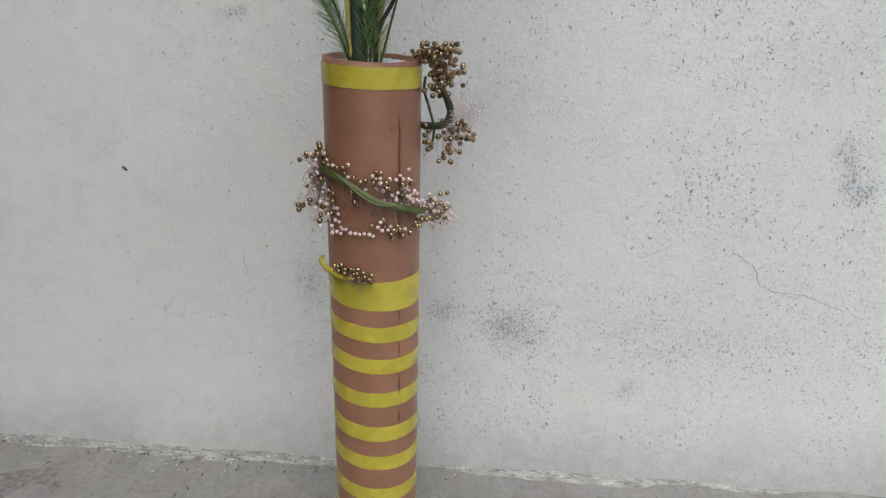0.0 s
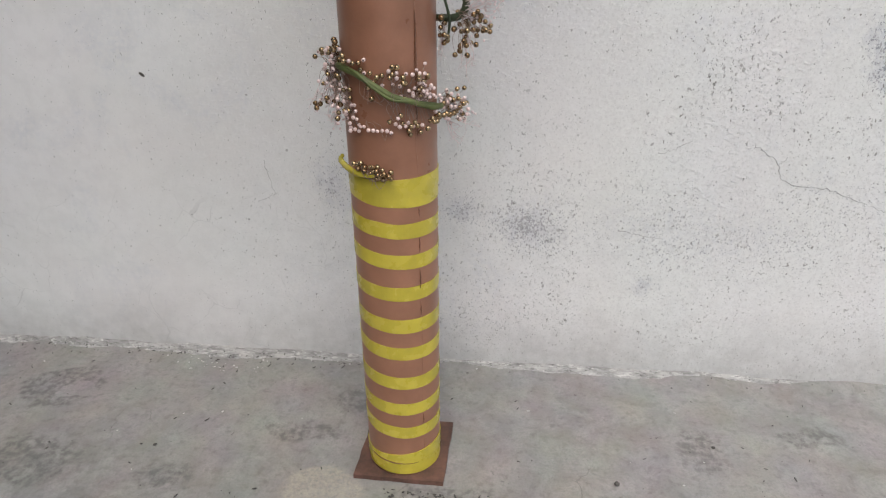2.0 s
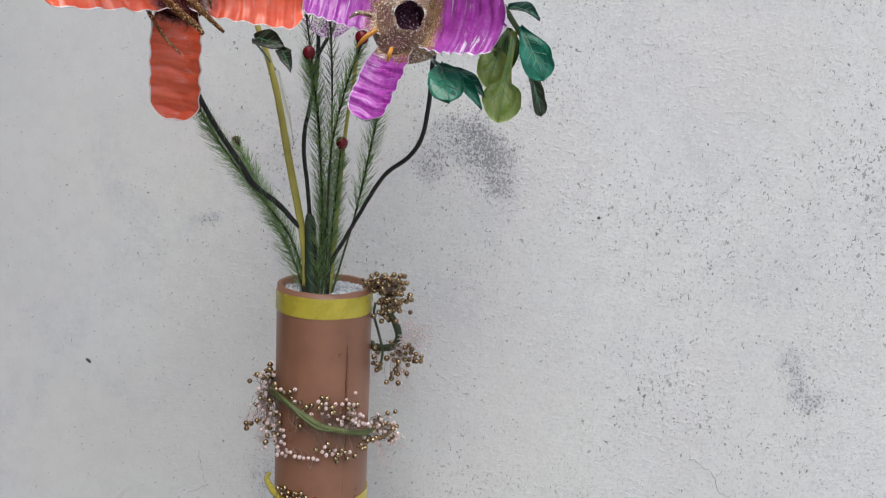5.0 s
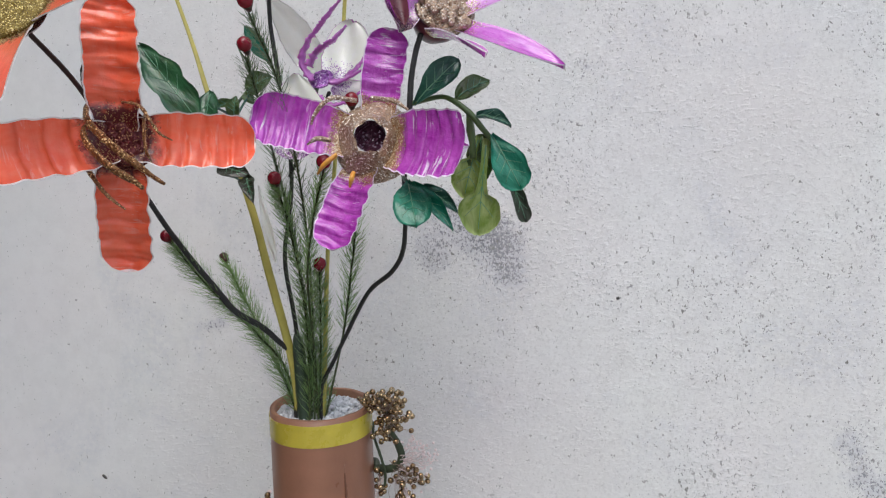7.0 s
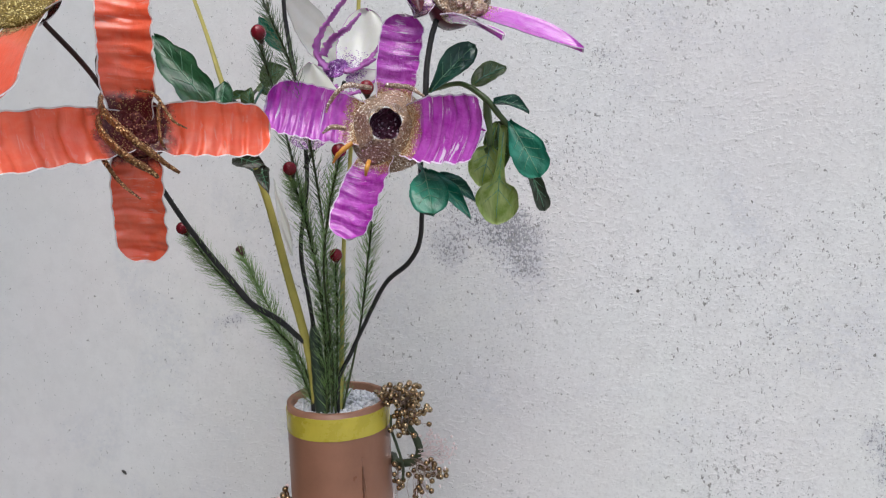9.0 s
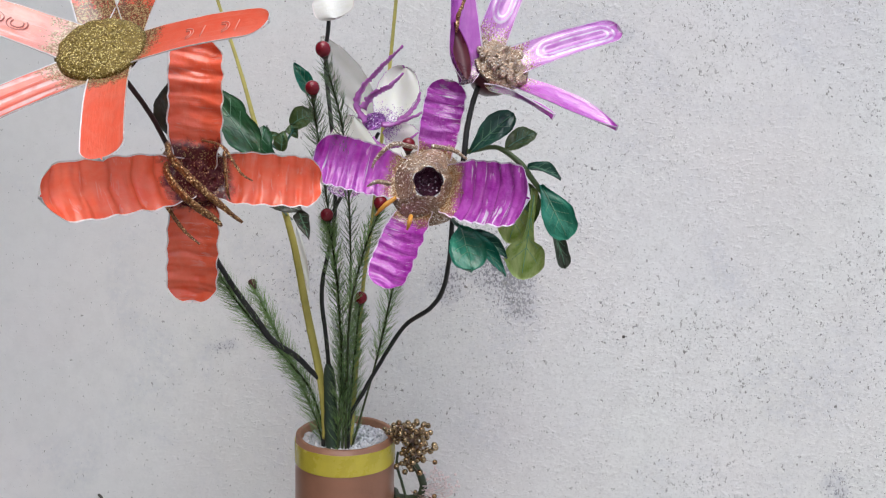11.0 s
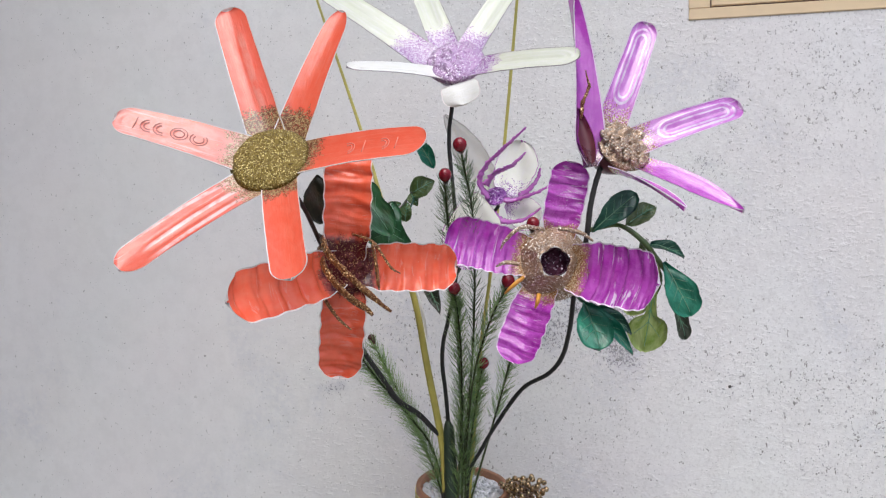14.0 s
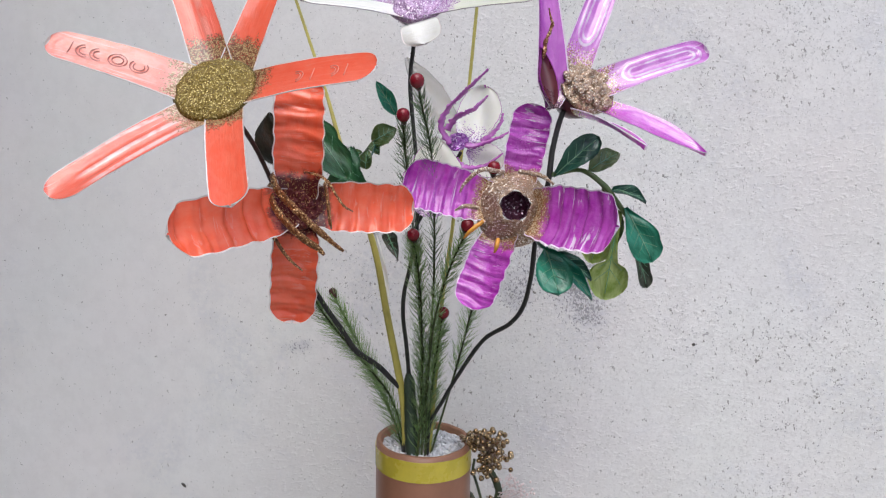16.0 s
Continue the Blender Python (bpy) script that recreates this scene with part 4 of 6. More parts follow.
FRONT = radians(10.2) - math.pi / 2      # heading of the vase's shown side


def on_vase(deg, z, off=0.0):
    """A place on the vase: degrees to the right of its front, a height, and a distance off the face."""
    a = FRONT + radians(deg)
    r = rad(z) + off
    return Vector((r * math.cos(a), r * math.sin(a), z))


def band(thing, z_low, wide, tilt, off, start=0.0, span=360.0, wob=0.0008, seed=0, name="tape_band", mat=None, dip=0.0):
    """A strip of tape laid round the vase."""
    n = 96
    verts, faces = [], []
    m = n + 1
    for k in range(m):
        d = start + span * k / n
        a = FRONT + radians(d)
        z = z_low + tilt * math.cos(a) * 0.055 + dip * math.sin(a) * 0.055 + wob * noise.noise(Vector((math.cos(a) * 2, math.sin(a) * 2, seed)))
        z2 = z + wide + wob * noise.noise(Vector((math.cos(a) * 2, math.sin(a) * 2, seed + 7)))
        for zz, o in ((z, 0.0002), (z, off), (z2, off), (z2, 0.0002)):
            r = rad(zz) + o
            verts.append((r * math.cos(a), r * math.sin(a), zz))
    for k in range(n):
        for j in range(3):
            q = 4 * k + j
            faces.append((q, q + 4, q + 5, q + 1))
    return child(put(name, mesh_of(name, verts, faces, mat or TAPE, smooth=False)), thing)


def vase():
    v = empty("vase", (0, 0, FOOT), "tall brown painted tube vase with yellow tape bands", "vase")
    n = 96
    prof = [(0.0, FOOT)] + [(rad(FOOT + (TOP - FOOT) * k / 40), FOOT + (TOP - FOOT) * k / 40) for k in range(41)]
    prof[-1] = (rad(TOP) - 0.0006, TOP)
    inner = [(rad(TOP) - 0.0055, TOP), (rad(TOP) - 0.006, TOP - 0.001), (rad(TOP) - 0.006, TOP - 0.06), (0.0, TOP - 0.06)]
    verts, faces, index = [], [], []
    rows = prof + inner
    for r, z in rows:
        for c in range(n):
            a = 2 * math.pi * c / n
            w = 1 + 0.004 * noise.noise(Vector((math.cos(a), math.sin(a), z * 6)))
            verts.append((r * w * math.cos(a), r * w * math.sin(a), z + (0.0012 * noise.noise(Vector((math.cos(a) * 3, math.sin(a) * 3, 2))) + r * (0.075 * math.sin(a) - 0.035 * math.cos(a)) if z > TOP - 0.01 else 0)))
    for k in range(len(rows) - 1):
        for c in range(n):
            d = (c + 1) % n
            faces.append((k * n + c, k * n + d, (k + 1) * n + d, (k + 1) * n + c))
            index.append(1 if k >= 41 else 0)
    child(put("body", mesh_of("body", verts, faces, [BROWN, CUT_EDGE], index), None, "brown painted tube with an open top"), v)
    # glued seam down the front
    rnd = random.Random(4)
    line, radii = [], []
    for k in range(60):
        z = 0.682 - 0.66 * k / 59
        line.append(on_vase(32 + 2.5 * math.sin(k * 0.35) * (0.3 if k > 20 else 1) + rnd.uniform(-0.5, 0.5), z, -0.0003))
        radii.append(0.0004 + 0.0003 * math.exp(-((z - 0.60) / 0.03) ** 2) + rnd.uniform(0, 0.0006))
    sv, sf = sweep(line, radii, 6, 0, 0.25)
    child(put("seam", mesh_of("seam", sv, sf, BROWN), None, "lumpy painted seam"), v)
    sv, sf = sweep([on_vase(31.5 + 0.12 * math.sin(2.3 * k), 0.672 - 0.0035 * k, 0.0007) for k in range(34)], [0.0006, 0.0009, 0.0012, 0.0010, 0.0019, 0.0009], 6, 0, 0.5, 0.6)
    child(put("glue_bead", mesh_of("glue_bead", sv, sf, BROWN_DARK), None, "dark lumpy glue bead"), v)
    for k, (z, tall) in enumerate(((0.556, 0.05), (0.434, 0.012), (0.388, 0.020), (0.338, 0.026), (0.292, 0.016), (0.108, 0.018))):
        line = [on_vase(31.5 + 0.5 * math.sin(1.7 * j + k), z - tall * (j / 9 - 0.5), 0.0009) for j in range(10)]
        sv, sf = sweep(line, [0.0003, 0.0007, 0.0011, 0.0006, 0.0003], 6, 0, 0.5, 0.6, k)
        child(put("glue_bead", mesh_of("glue_bead", sv, sf, BROWN_DARK)), v)
    wide = 0.0205
    band(v, TOP - 0.0290, 0.0235, -0.035, 0.0007, seed=1, dip=0.07)
    for k, z in enumerate((0.402, 0.359, 0.3115, 0.2615, 0.2185, 0.169, 0.123, 0.081)):
        band(v, z + 0.0030, wide * (0.96 + 0.08 * rnd.random()), -0.095 + 0.015 * rnd.uniform(-1, 1), 0.0006, seed=10 + k, dip=0.068)
    band(v, 0.4468, 0.021, -0.095, 0.0006, seed=30, dip=0.068)
    band(v, 0.459, 0.0205, 0.0, 0.0012, seed=31, dip=0.02)
    band(v, 0.0125, 0.021, -0.04, 0.0006, seed=32, dip=0.03)
    band(v, 0.0268, 0.021, 0.10, 0.0013, seed=33)
    sv, sf = sweep([on_vase(-62 + 7.5 * k, 0.0375 - 0.0068 * math.sin(math.pi * k / 22), 0.0016) for k in range(12)], [0.0003, 0.0010, 0.0008, 0.0002], 5, 0, 0.3)
    child(put("tape_gap", mesh_of("tape_gap", sv, sf, BROWN_DARK), None, "dark slit between two tape bands"), v)
    # the loose end of the tape, twisted into a cord
    tail = [(-0.0628, -0.010, 0.4945), (-0.0645, -0.0165, 0.4915), (-0.0560, -0.0305, 0.4885), (-0.0425, -0.0470, 0.4865), (-0.0280, -0.0565, 0.4845), (-0.012, -0.0620, 0.4850)]
    cord("tape_tail", tail, [0.0030, 0.0038, 0.0040, 0.0036, 0.0022], TAPE, v, "twisted loose end of yellow tape", 8, 8, 0.10, 0.75, 0.12)
    return v


vase()


def base_board():
    bm = bmesh.new()
    bmesh.ops.create_cube(bm, size=1.0)
    for q in bm.verts:
        q.co = Vector((q.co.x * 0.137, q.co.y * 0.136, (q.co.z + 0.5) * FOOT))
    bmesh.ops.subdivide_edges(bm, edges=list(bm.edges), cuts=7, use_grid_fill=True)
    for q in bm.verts:
        e = max(abs(q.co.x) / 0.0685, abs(q.co.y) / 0.068)
        if e > 0.95:
            q.co.x += 0.0022 * noise.noise(Vector((q.co.x * 40, q.co.y * 40, 1)))
            q.co.y += 0.0014 * noise.noise(Vector((q.co.x * 40, q.co.y * 40, 4)))
    ob = part("base_board", bm, BOARD, None, "", False)
    ob.matrix_world = pose(0.0, 0.006, 0.0002, 0, 0, -1.5)
    tagged(ob, "square brown board under the tube vase", "board")


base_board()


def gravel():
    rnd = random.Random(9)
    verts, faces = [], []
    base = [ball(0.0026, 5, 6, 0.22, k, 0.75) for k in range(6)]
    def drop(x, y, z):
        bv, bf = base[rnd.randrange(6)]
        m = pose(x, y, z, rnd.uniform(0, 360), rnd.uniform(0, 360), rnd.uniform(0, 360)) @ Matrix.Scale(rnd.uniform(0.7, 1.35), 4)
        o = len(verts)
        verts.extend(m @ q for q in bv)
        faces.extend(tuple(i + o for i in f) for f in bf)
    R = rad(TOP) - 0.0085
    for k in range(900):
        r, a = R * math.sqrt(rnd.random()), rnd.uniform(0, 2 * math.pi)
        drop(r * math.cos(a), r * math.sin(a), TOP - 0.011 + 0.07 * r * math.sin(a) - 0.03 * r * math.cos(a) + 0.004 * (1 - (r / R) ** 2) + rnd.uniform(-0.002, 0.003))
    n = 40
    o = len(verts)
    verts += [Vector(((R + 0.0023) * math.cos(2 * math.pi * k / n), (R + 0.0023) * math.sin(2 * math.pi * k / n), TOP - 0.012)) for k in range(n)]
    faces.append(tuple(range(o, o + n)))
    tagged(put("gravel", mesh_of("gravel", verts, faces, PEBBLE)), "white pebbles filling the mouth of the vase", "gravel", kind="stuff")


gravel()


# ---- bead garland ----
def bead_mesh(name, radius, mat):
    v, f = ball(radius, 8, 12)
    n = len(v)
    idx = [0] * len(f)
    # a small flat disc at one end, coloured dark for the shade of a drilled pit
    for k in range(12):
        a = 2 * math.pi * k / 12
        v.append(Vector((0.36 * radius * math.cos(a), 0.36 * radius * math.sin(a), radius * 0.975)))
    f.append(tuple(range(n, n + 12)))
    idx.append(1)
    return mesh_of(name, v, f, [mat, HOLE], idx)


BUD = mesh_of("bud", *ball(0.0016, 5, 6, 0.1), TWIG_PALE)
BEAD_GOLD, BEAD_BRONZE, BEAD_PINK = bead_mesh("gold_bead", 0.0032, GOLD), bead_mesh("bronze_bead", 0.0032, GOLD_DARK), bead_mesh("pink_bead", 0.0023, PEARL)


def clear_of_vase(p, gap):
    r, need = math.hypot(p.x, p.y), rad(p.z) + gap
    if p.z < TOP + 0.002 and r < need:
        p = Vector((p.x * need / r, p.y * need / r, p.z))
    return p


def cluster(thing, root, at, spread, count, kinds, rnd, lines, taken):
    """Beads on thin wires that spring from one root."""
    for _ in range(count):
        for _try in range(12):
            p = Vector(at) + Vector([max(-1.7, min(1.7, rnd.gauss(0, 1))) * s for s in spread])
            p = clear_of_vase(p, 0.0045)
            if all((p - q).length > 0.0050 for q in taken):
                break
        taken.append(p)
        me = rnd.choice(kinds)
        ob = put("bead", me)
        ob.matrix_world = Matrix.Translation(p) @ pose(0, 0, 0, rnd.uniform(0, 360), rnd.uniform(0, 360), 0) @ Matrix.Scale(rnd.uniform(0.88, 1.12), 4)
        m = ob.matrix_world.copy()
        ob.parent = thing
        ob.matrix_parent_inverse = Matrix.Translation(-Vector(thing.location))
        ob.matrix_basis = m
        r = Vector(root) + Vector([rnd.gauss(0, 0.004) for _k in range(3)])
        mid = clear_of_vase((r + p) / 2 + Vector([rnd.gauss(0, 0.004) for _k in range(3)]), 0.002)
        v, f = sweep(glide([clear_of_vase(r, 0.002), mid, p], 4), [0.00036, 0.0003], 4)
        lines[1] += [tuple(i + len(lines[0]) for i in q) for q in f]
        lines[0] += v


def garland():
    rnd = random.Random(21)
    g = empty("bead_garland", tuple(on_vase(0, 0.58, 0.006)), "vine garland with gold and pink beads wound round the vase", "garland")
    lines, pale, taken = [[], []], [[], []], []
    turn = [on_vase(*q) for q in ((80, 0.659, 0.006), (120, 0.655, 0.006), (160, 0.645, 0.006), (200, 0.635, 0.006), (240, 0.622, 0.006), (275, 0.608, 0.006),
                                  (300, 0.609, 0.007), (324, 0.605, 0.008), (344, 0.594, 0.009), (2, 0.5815, 0.009), (21, 0.574, 0.009), (48, 0.5635, 0.009), (70, 0.560, 0.008), (92, 0.558, 0.007))]
    cord("vine", turn[5:], [0.0032, 0.0036, 0.0034, 0.0036, 0.003], VINE, g, "green vine stem", 8, 6, 0.12)
    second = [p + Vector((0.0, -0.002, 0.004 * math.sin(k * 1.3))) for k, p in enumerate(turn[5:])]
    cord("vine", second, [0.0018, 0.002, 0.0018], VINE, g, "", 7, 6, 0.1)
    cord("vine", turn[:6], [0.0042, 0.004, 0.0034], VINE_DARK, g, "dark vine stem", 8, 6, 0.1)
    loop = [(0.078, -0.004, 0.728), (0.081, -0.002, 0.705), (0.0885, 0.0, 0.690), (0.0925, 0.001, 0.674), (0.087, 0.003, 0.663), (0.075, 0.005, 0.6585), (0.063, 0.007, 0.659)]
    cord("vine", loop, [0.003, 0.0042, 0.0046, 0.0046, 0.0044], VINE_DARK, g, "", 8, 6, 0.08)
    cord("vine", [(0.063, -0.004, 0.716), (0.0615, -0.002, 0.700), (0.068, -0.004, 0.680), (0.0735, -0.004, 0.658), (0.072, -0.002, 0.642)], [0.0016, 0.0018, 0.0016], VINE_DARK, g, "", 6, 6, 0.1)
    G, B, P = BEAD_GOLD, BEAD_BRONZE, BEAD_PINK
    top = [((0.080, -0.010, 0.735), (0.080, -0.012, 0.742), (0.013, 0.009, 0.006), 48), ((0.085, -0.006, 0.722), (0.088, -0.010, 0.722), (0.011, 0.008, 0.009), 38),
           ((0.060, -0.004, 0.738), (0.060, -0.006, 0.739), (0.007, 0.005, 0.003), 14), ((0.080, -0.004, 0.712), (0.079, -0.006, 0.704), (0.010, 0.006, 0.006), 12)]
    for root, at, sp, n in top:
        cluster(g, root, at, sp, n, [G, G, B], rnd, lines, taken)
    for root, at, sp, n in (((0.088, 0.0, 0.662), (0.097, 0.0, 0.648), (0.011, 0.006, 0.011), 20), ((0.09, 0.0, 0.664), (0.110, 0.0, 0.655), (0.006, 0.006, 0.007), 7),
                            ((0.09, 0.0, 0.655), (0.092, 0.0, 0.628), (0.007, 0.005, 0.006), 7), ((0.066, 0.003, 0.655), (0.066, 0.002, 0.645), (0.005, 0.004, 0.009), 8)):
        cluster(g, root, at, sp, n, [B, B, G], rnd, lines, taken)
    left = on_vase(285, 0.606, 0.008)
    for at, sp, n, k in (((-0.062, -0.03, 0.627), (0.010, 0.010, 0.006), 22, [G, P, B]), ((-0.062, -0.030, 0.600), (0.008, 0.010, 0.010), 26, [P, P, G]),
                         ((-0.066, -0.030, 0.577), (0.008, 0.008, 0.007), 11, [P, B, P]), ((-0.083, -0.028, 0.563), (0.003, 0.005, 0.004), 3, [B]),
                         ((-0.045, -0.046, 0.568), (0.010, 0.004, 0.010), 24, [P, P, G]), ((-0.040, -0.050, 0.548), (0.008, 0.003, 0.006), 9, [P]), ((-0.03, -0.055, 0.617), (0.008, 0.003, 0.004), 6, [G, P])):
        cluster(g, left, at, sp, n, k, rnd, lines, taken)
    for deg, z, sp, n, k in ((-28, 0.603, (0.006, 0.003, 0.005), 4, [P, G]), (-12, 0.590, (0.007, 0.002, 0.007), 5, [P, G]), (0, 0.602, (0.008, 0.002, 0.006), 7, [P, G]), (8, 0.604, (0.006, 0.002, 0.006), 6, [P, G]),
                             (24, 0.594, (0.009, 0.003, 0.008), 14, [P, P, G]), (38, 0.600, (0.005, 0.003, 0.008), 6, [G, P]), (40, 0.582, (0.010, 0.004, 0.006), 18, [P, P, G]), (3, 0.553, (0.005, 0.002, 0.004), 5, [P, G]), (16, 0.547, (0.006, 0.002, 0.004), 6, [P, G]),
                             (34, 0.541, (0.009, 0.003, 0.004), 7, [P, G]), (48, 0.548, (0.006, 0.003, 0.005), 5, [P, G])):
        cluster(g, on_vase(deg * 0.8, 0.577, 0.007), tuple(on_vase(deg, z, 0.006)), sp, n, k, rnd, lines, taken)
    for k in range(8):
        d = -36 + 5.0 * k
        cluster(g, on_vase(d - 4, 0.545, 0.004), tuple(on_vase(d, 0.5435 - 0.0008 * k, 0.005)), (0.001, 0.0005, 0.001), 1, [P], rnd, lines, taken)
    right = on_vase(92, 0.560, 0.010)
    for at, sp, n, k in (((0.078, -0.006, 0.566), (0.008, 0.010, 0.007), 24, [P, G, P]), ((0.073, -0.008, 0.546), (0.010, 0.008, 0.007), 18, [P, G, B]), ((0.088, -0.002, 0.555), (0.005, 0.008, 0.009), 14, [P, G])):
        cluster(g, right, at, sp, n, k, rnd, lines, taken)
    for at, sp, n in (((0.120, 0.0, 0.676), (0.009, 0.004, 0.010), 26), ((0.108, 0.0, 0.690), (0.010, 0.004, 0.005), 14), ((0.112, 0.0, 0.650), (0.008, 0.004, 0.012), 12), ((0.086, -0.004, 0.556), (0.012, 0.006, 0.010), 14), ((-0.066, -0.032, 0.575), (0.009, 0.005, 0.018), 34), ((-0.058, -0.040, 0.548), (0.006, 0.004, 0.008), 10)):
        for _ in range(n):
            ob = put("bud", BUD)
            ob.location = Vector(at) + Vector([max(-1.6, min(1.6, rnd.gauss(0, 1))) * s for s in sp])
            child(ob, g)
    # fine bare twigs
    for root, way, n, size in (((0.092, 0.0, 0.672), (0.030, 0.0, 0.006), 16, 0.018), ((0.094, 0.0, 0.640), (0.003, 0.0, -0.036), 6, 0.011), ((0.068, 0.002, 0.645), (-0.004, 0.0, -0.024), 4, 0.008),
                               (tuple(left), (-0.030, 0.0, -0.045), 7, 0.012), ((-0.06, -0.03, 0.580), (-0.006, 0.0, -0.042), 6, 0.008), (tuple(right), (0.026, 0.0, -0.018), 6, 0.016), ((0.07, -0.004, 0.54), (0.016, 0.0, -0.022), 5, 0.008)):
        for k in range(n):
            a = Vector(root) + Vector([rnd.gauss(0, 0.003) for _k in range(3)])
            b = a + Vector(way) * rnd.uniform(0.6, 1.15) + Vector([rnd.gauss(0, size * 0.5) for _k in range(3)])
            mid = (a + b) / 2 + Vector([rnd.gauss(0, 0.005) for _k in range(3)])
            pts = [clear_of_vase(q, 0.003) for q in (a, mid, b)]
            v, f = sweep(glide(pts, 5), [0.0007, 0.0005, 0.0003], 4)
            pale[1] += [tuple(i + len(pale[0]) for i in q) for q in f]
            pale[0] += v
            for s in (0.5, 0.75, 1.0):
                q = pts[1].lerp(pts[2], s)
                e = clear_of_vase(q + Vector([rnd.gauss(0, 0.005) for _k in range(3)]), 0.003)
                v, f = sweep([q, (q + e) / 2 + Vector((0, 0, 0.001)), e], [0.0004, 0.0002], 3)
                pale[1] += [tuple(i + len(pale[0]) for i in w) for w in f]
                pale[0] += v
    tagged(child(put("bead_wire", mesh_of("bead_wire", lines[0], lines[1], TWIG), None, "thin brown wires holding the beads"), g), kind="stuff")
    tagged(child(put("twig_spray", mesh_of("twig_spray", pale[0], pale[1], TWIG_PALE), None, "fine pale bare twigs"), g), kind="stuff")
    # the small bunch tied at the tape's loose end
    t = empty("bead_bunch", (-0.008, -0.062, 0.487), "small bunch of gold beads on the tape end", "beads")
    lines, taken = [[], []], []
    for at, sp, n in (((0.0, -0.063, 0.487), (0.005, 0.0025, 0.004), 13), ((-0.014, -0.060, 0.492), (0.006, 0.002, 0.003), 8), ((-0.028, -0.054, 0.4955), (0.006, 0.002, 0.002), 6)):
        cluster(t, (-0.014, -0.061, 0.484), at, sp, n, [G, B], rnd, lines, taken)
    tagged(child(put("bead_wire", mesh_of("bead_wire", lines[0], lines[1], TWIG)), t), kind="stuff")


garland()


# ---- flowers ----
def off_centre(c, tip, r):
    return tuple(Vector(c) + (Vector(tip) - Vector(c)).normalized() * r)


def letter_bars(thing, base, tip, face, width, spots, mat, size=0.15, raised=0.0006):
    """Plain pressed rings, arcs and bars, each with a double outline, that stand for moulded marks."""
    along, side, up = basis(base, tip, face)
    way = along.normalized()
    for u, kind in spots:
        c = Vector(base) + along * u + up * (pressed(u, 0, 0.0, 0.002, 0.003) + raised)
        for r in (width * size, width * size * 0.62):
            start, span = {"ring": (0.0, 6.2832), "arc": (0.9, 4.5), "hook": (0.3, 3.2)}.get(kind, (0, 0))
            if span:
                line = [c + side * math.cos(q) * r + way * math.sin(q) * r * 1.15 for q in [start + span * k / 20 for k in range(21)]]
            elif r < width * size * 0.8:
                continue
            else:
                line = [c + side * r * k for k in (-1, 0, 1)]
            v, f = sweep(line, [0.00042, 0.00042], 5)
            child(put("embossed_mark", mesh_of("embossed_mark", v, f, mat)), thing)


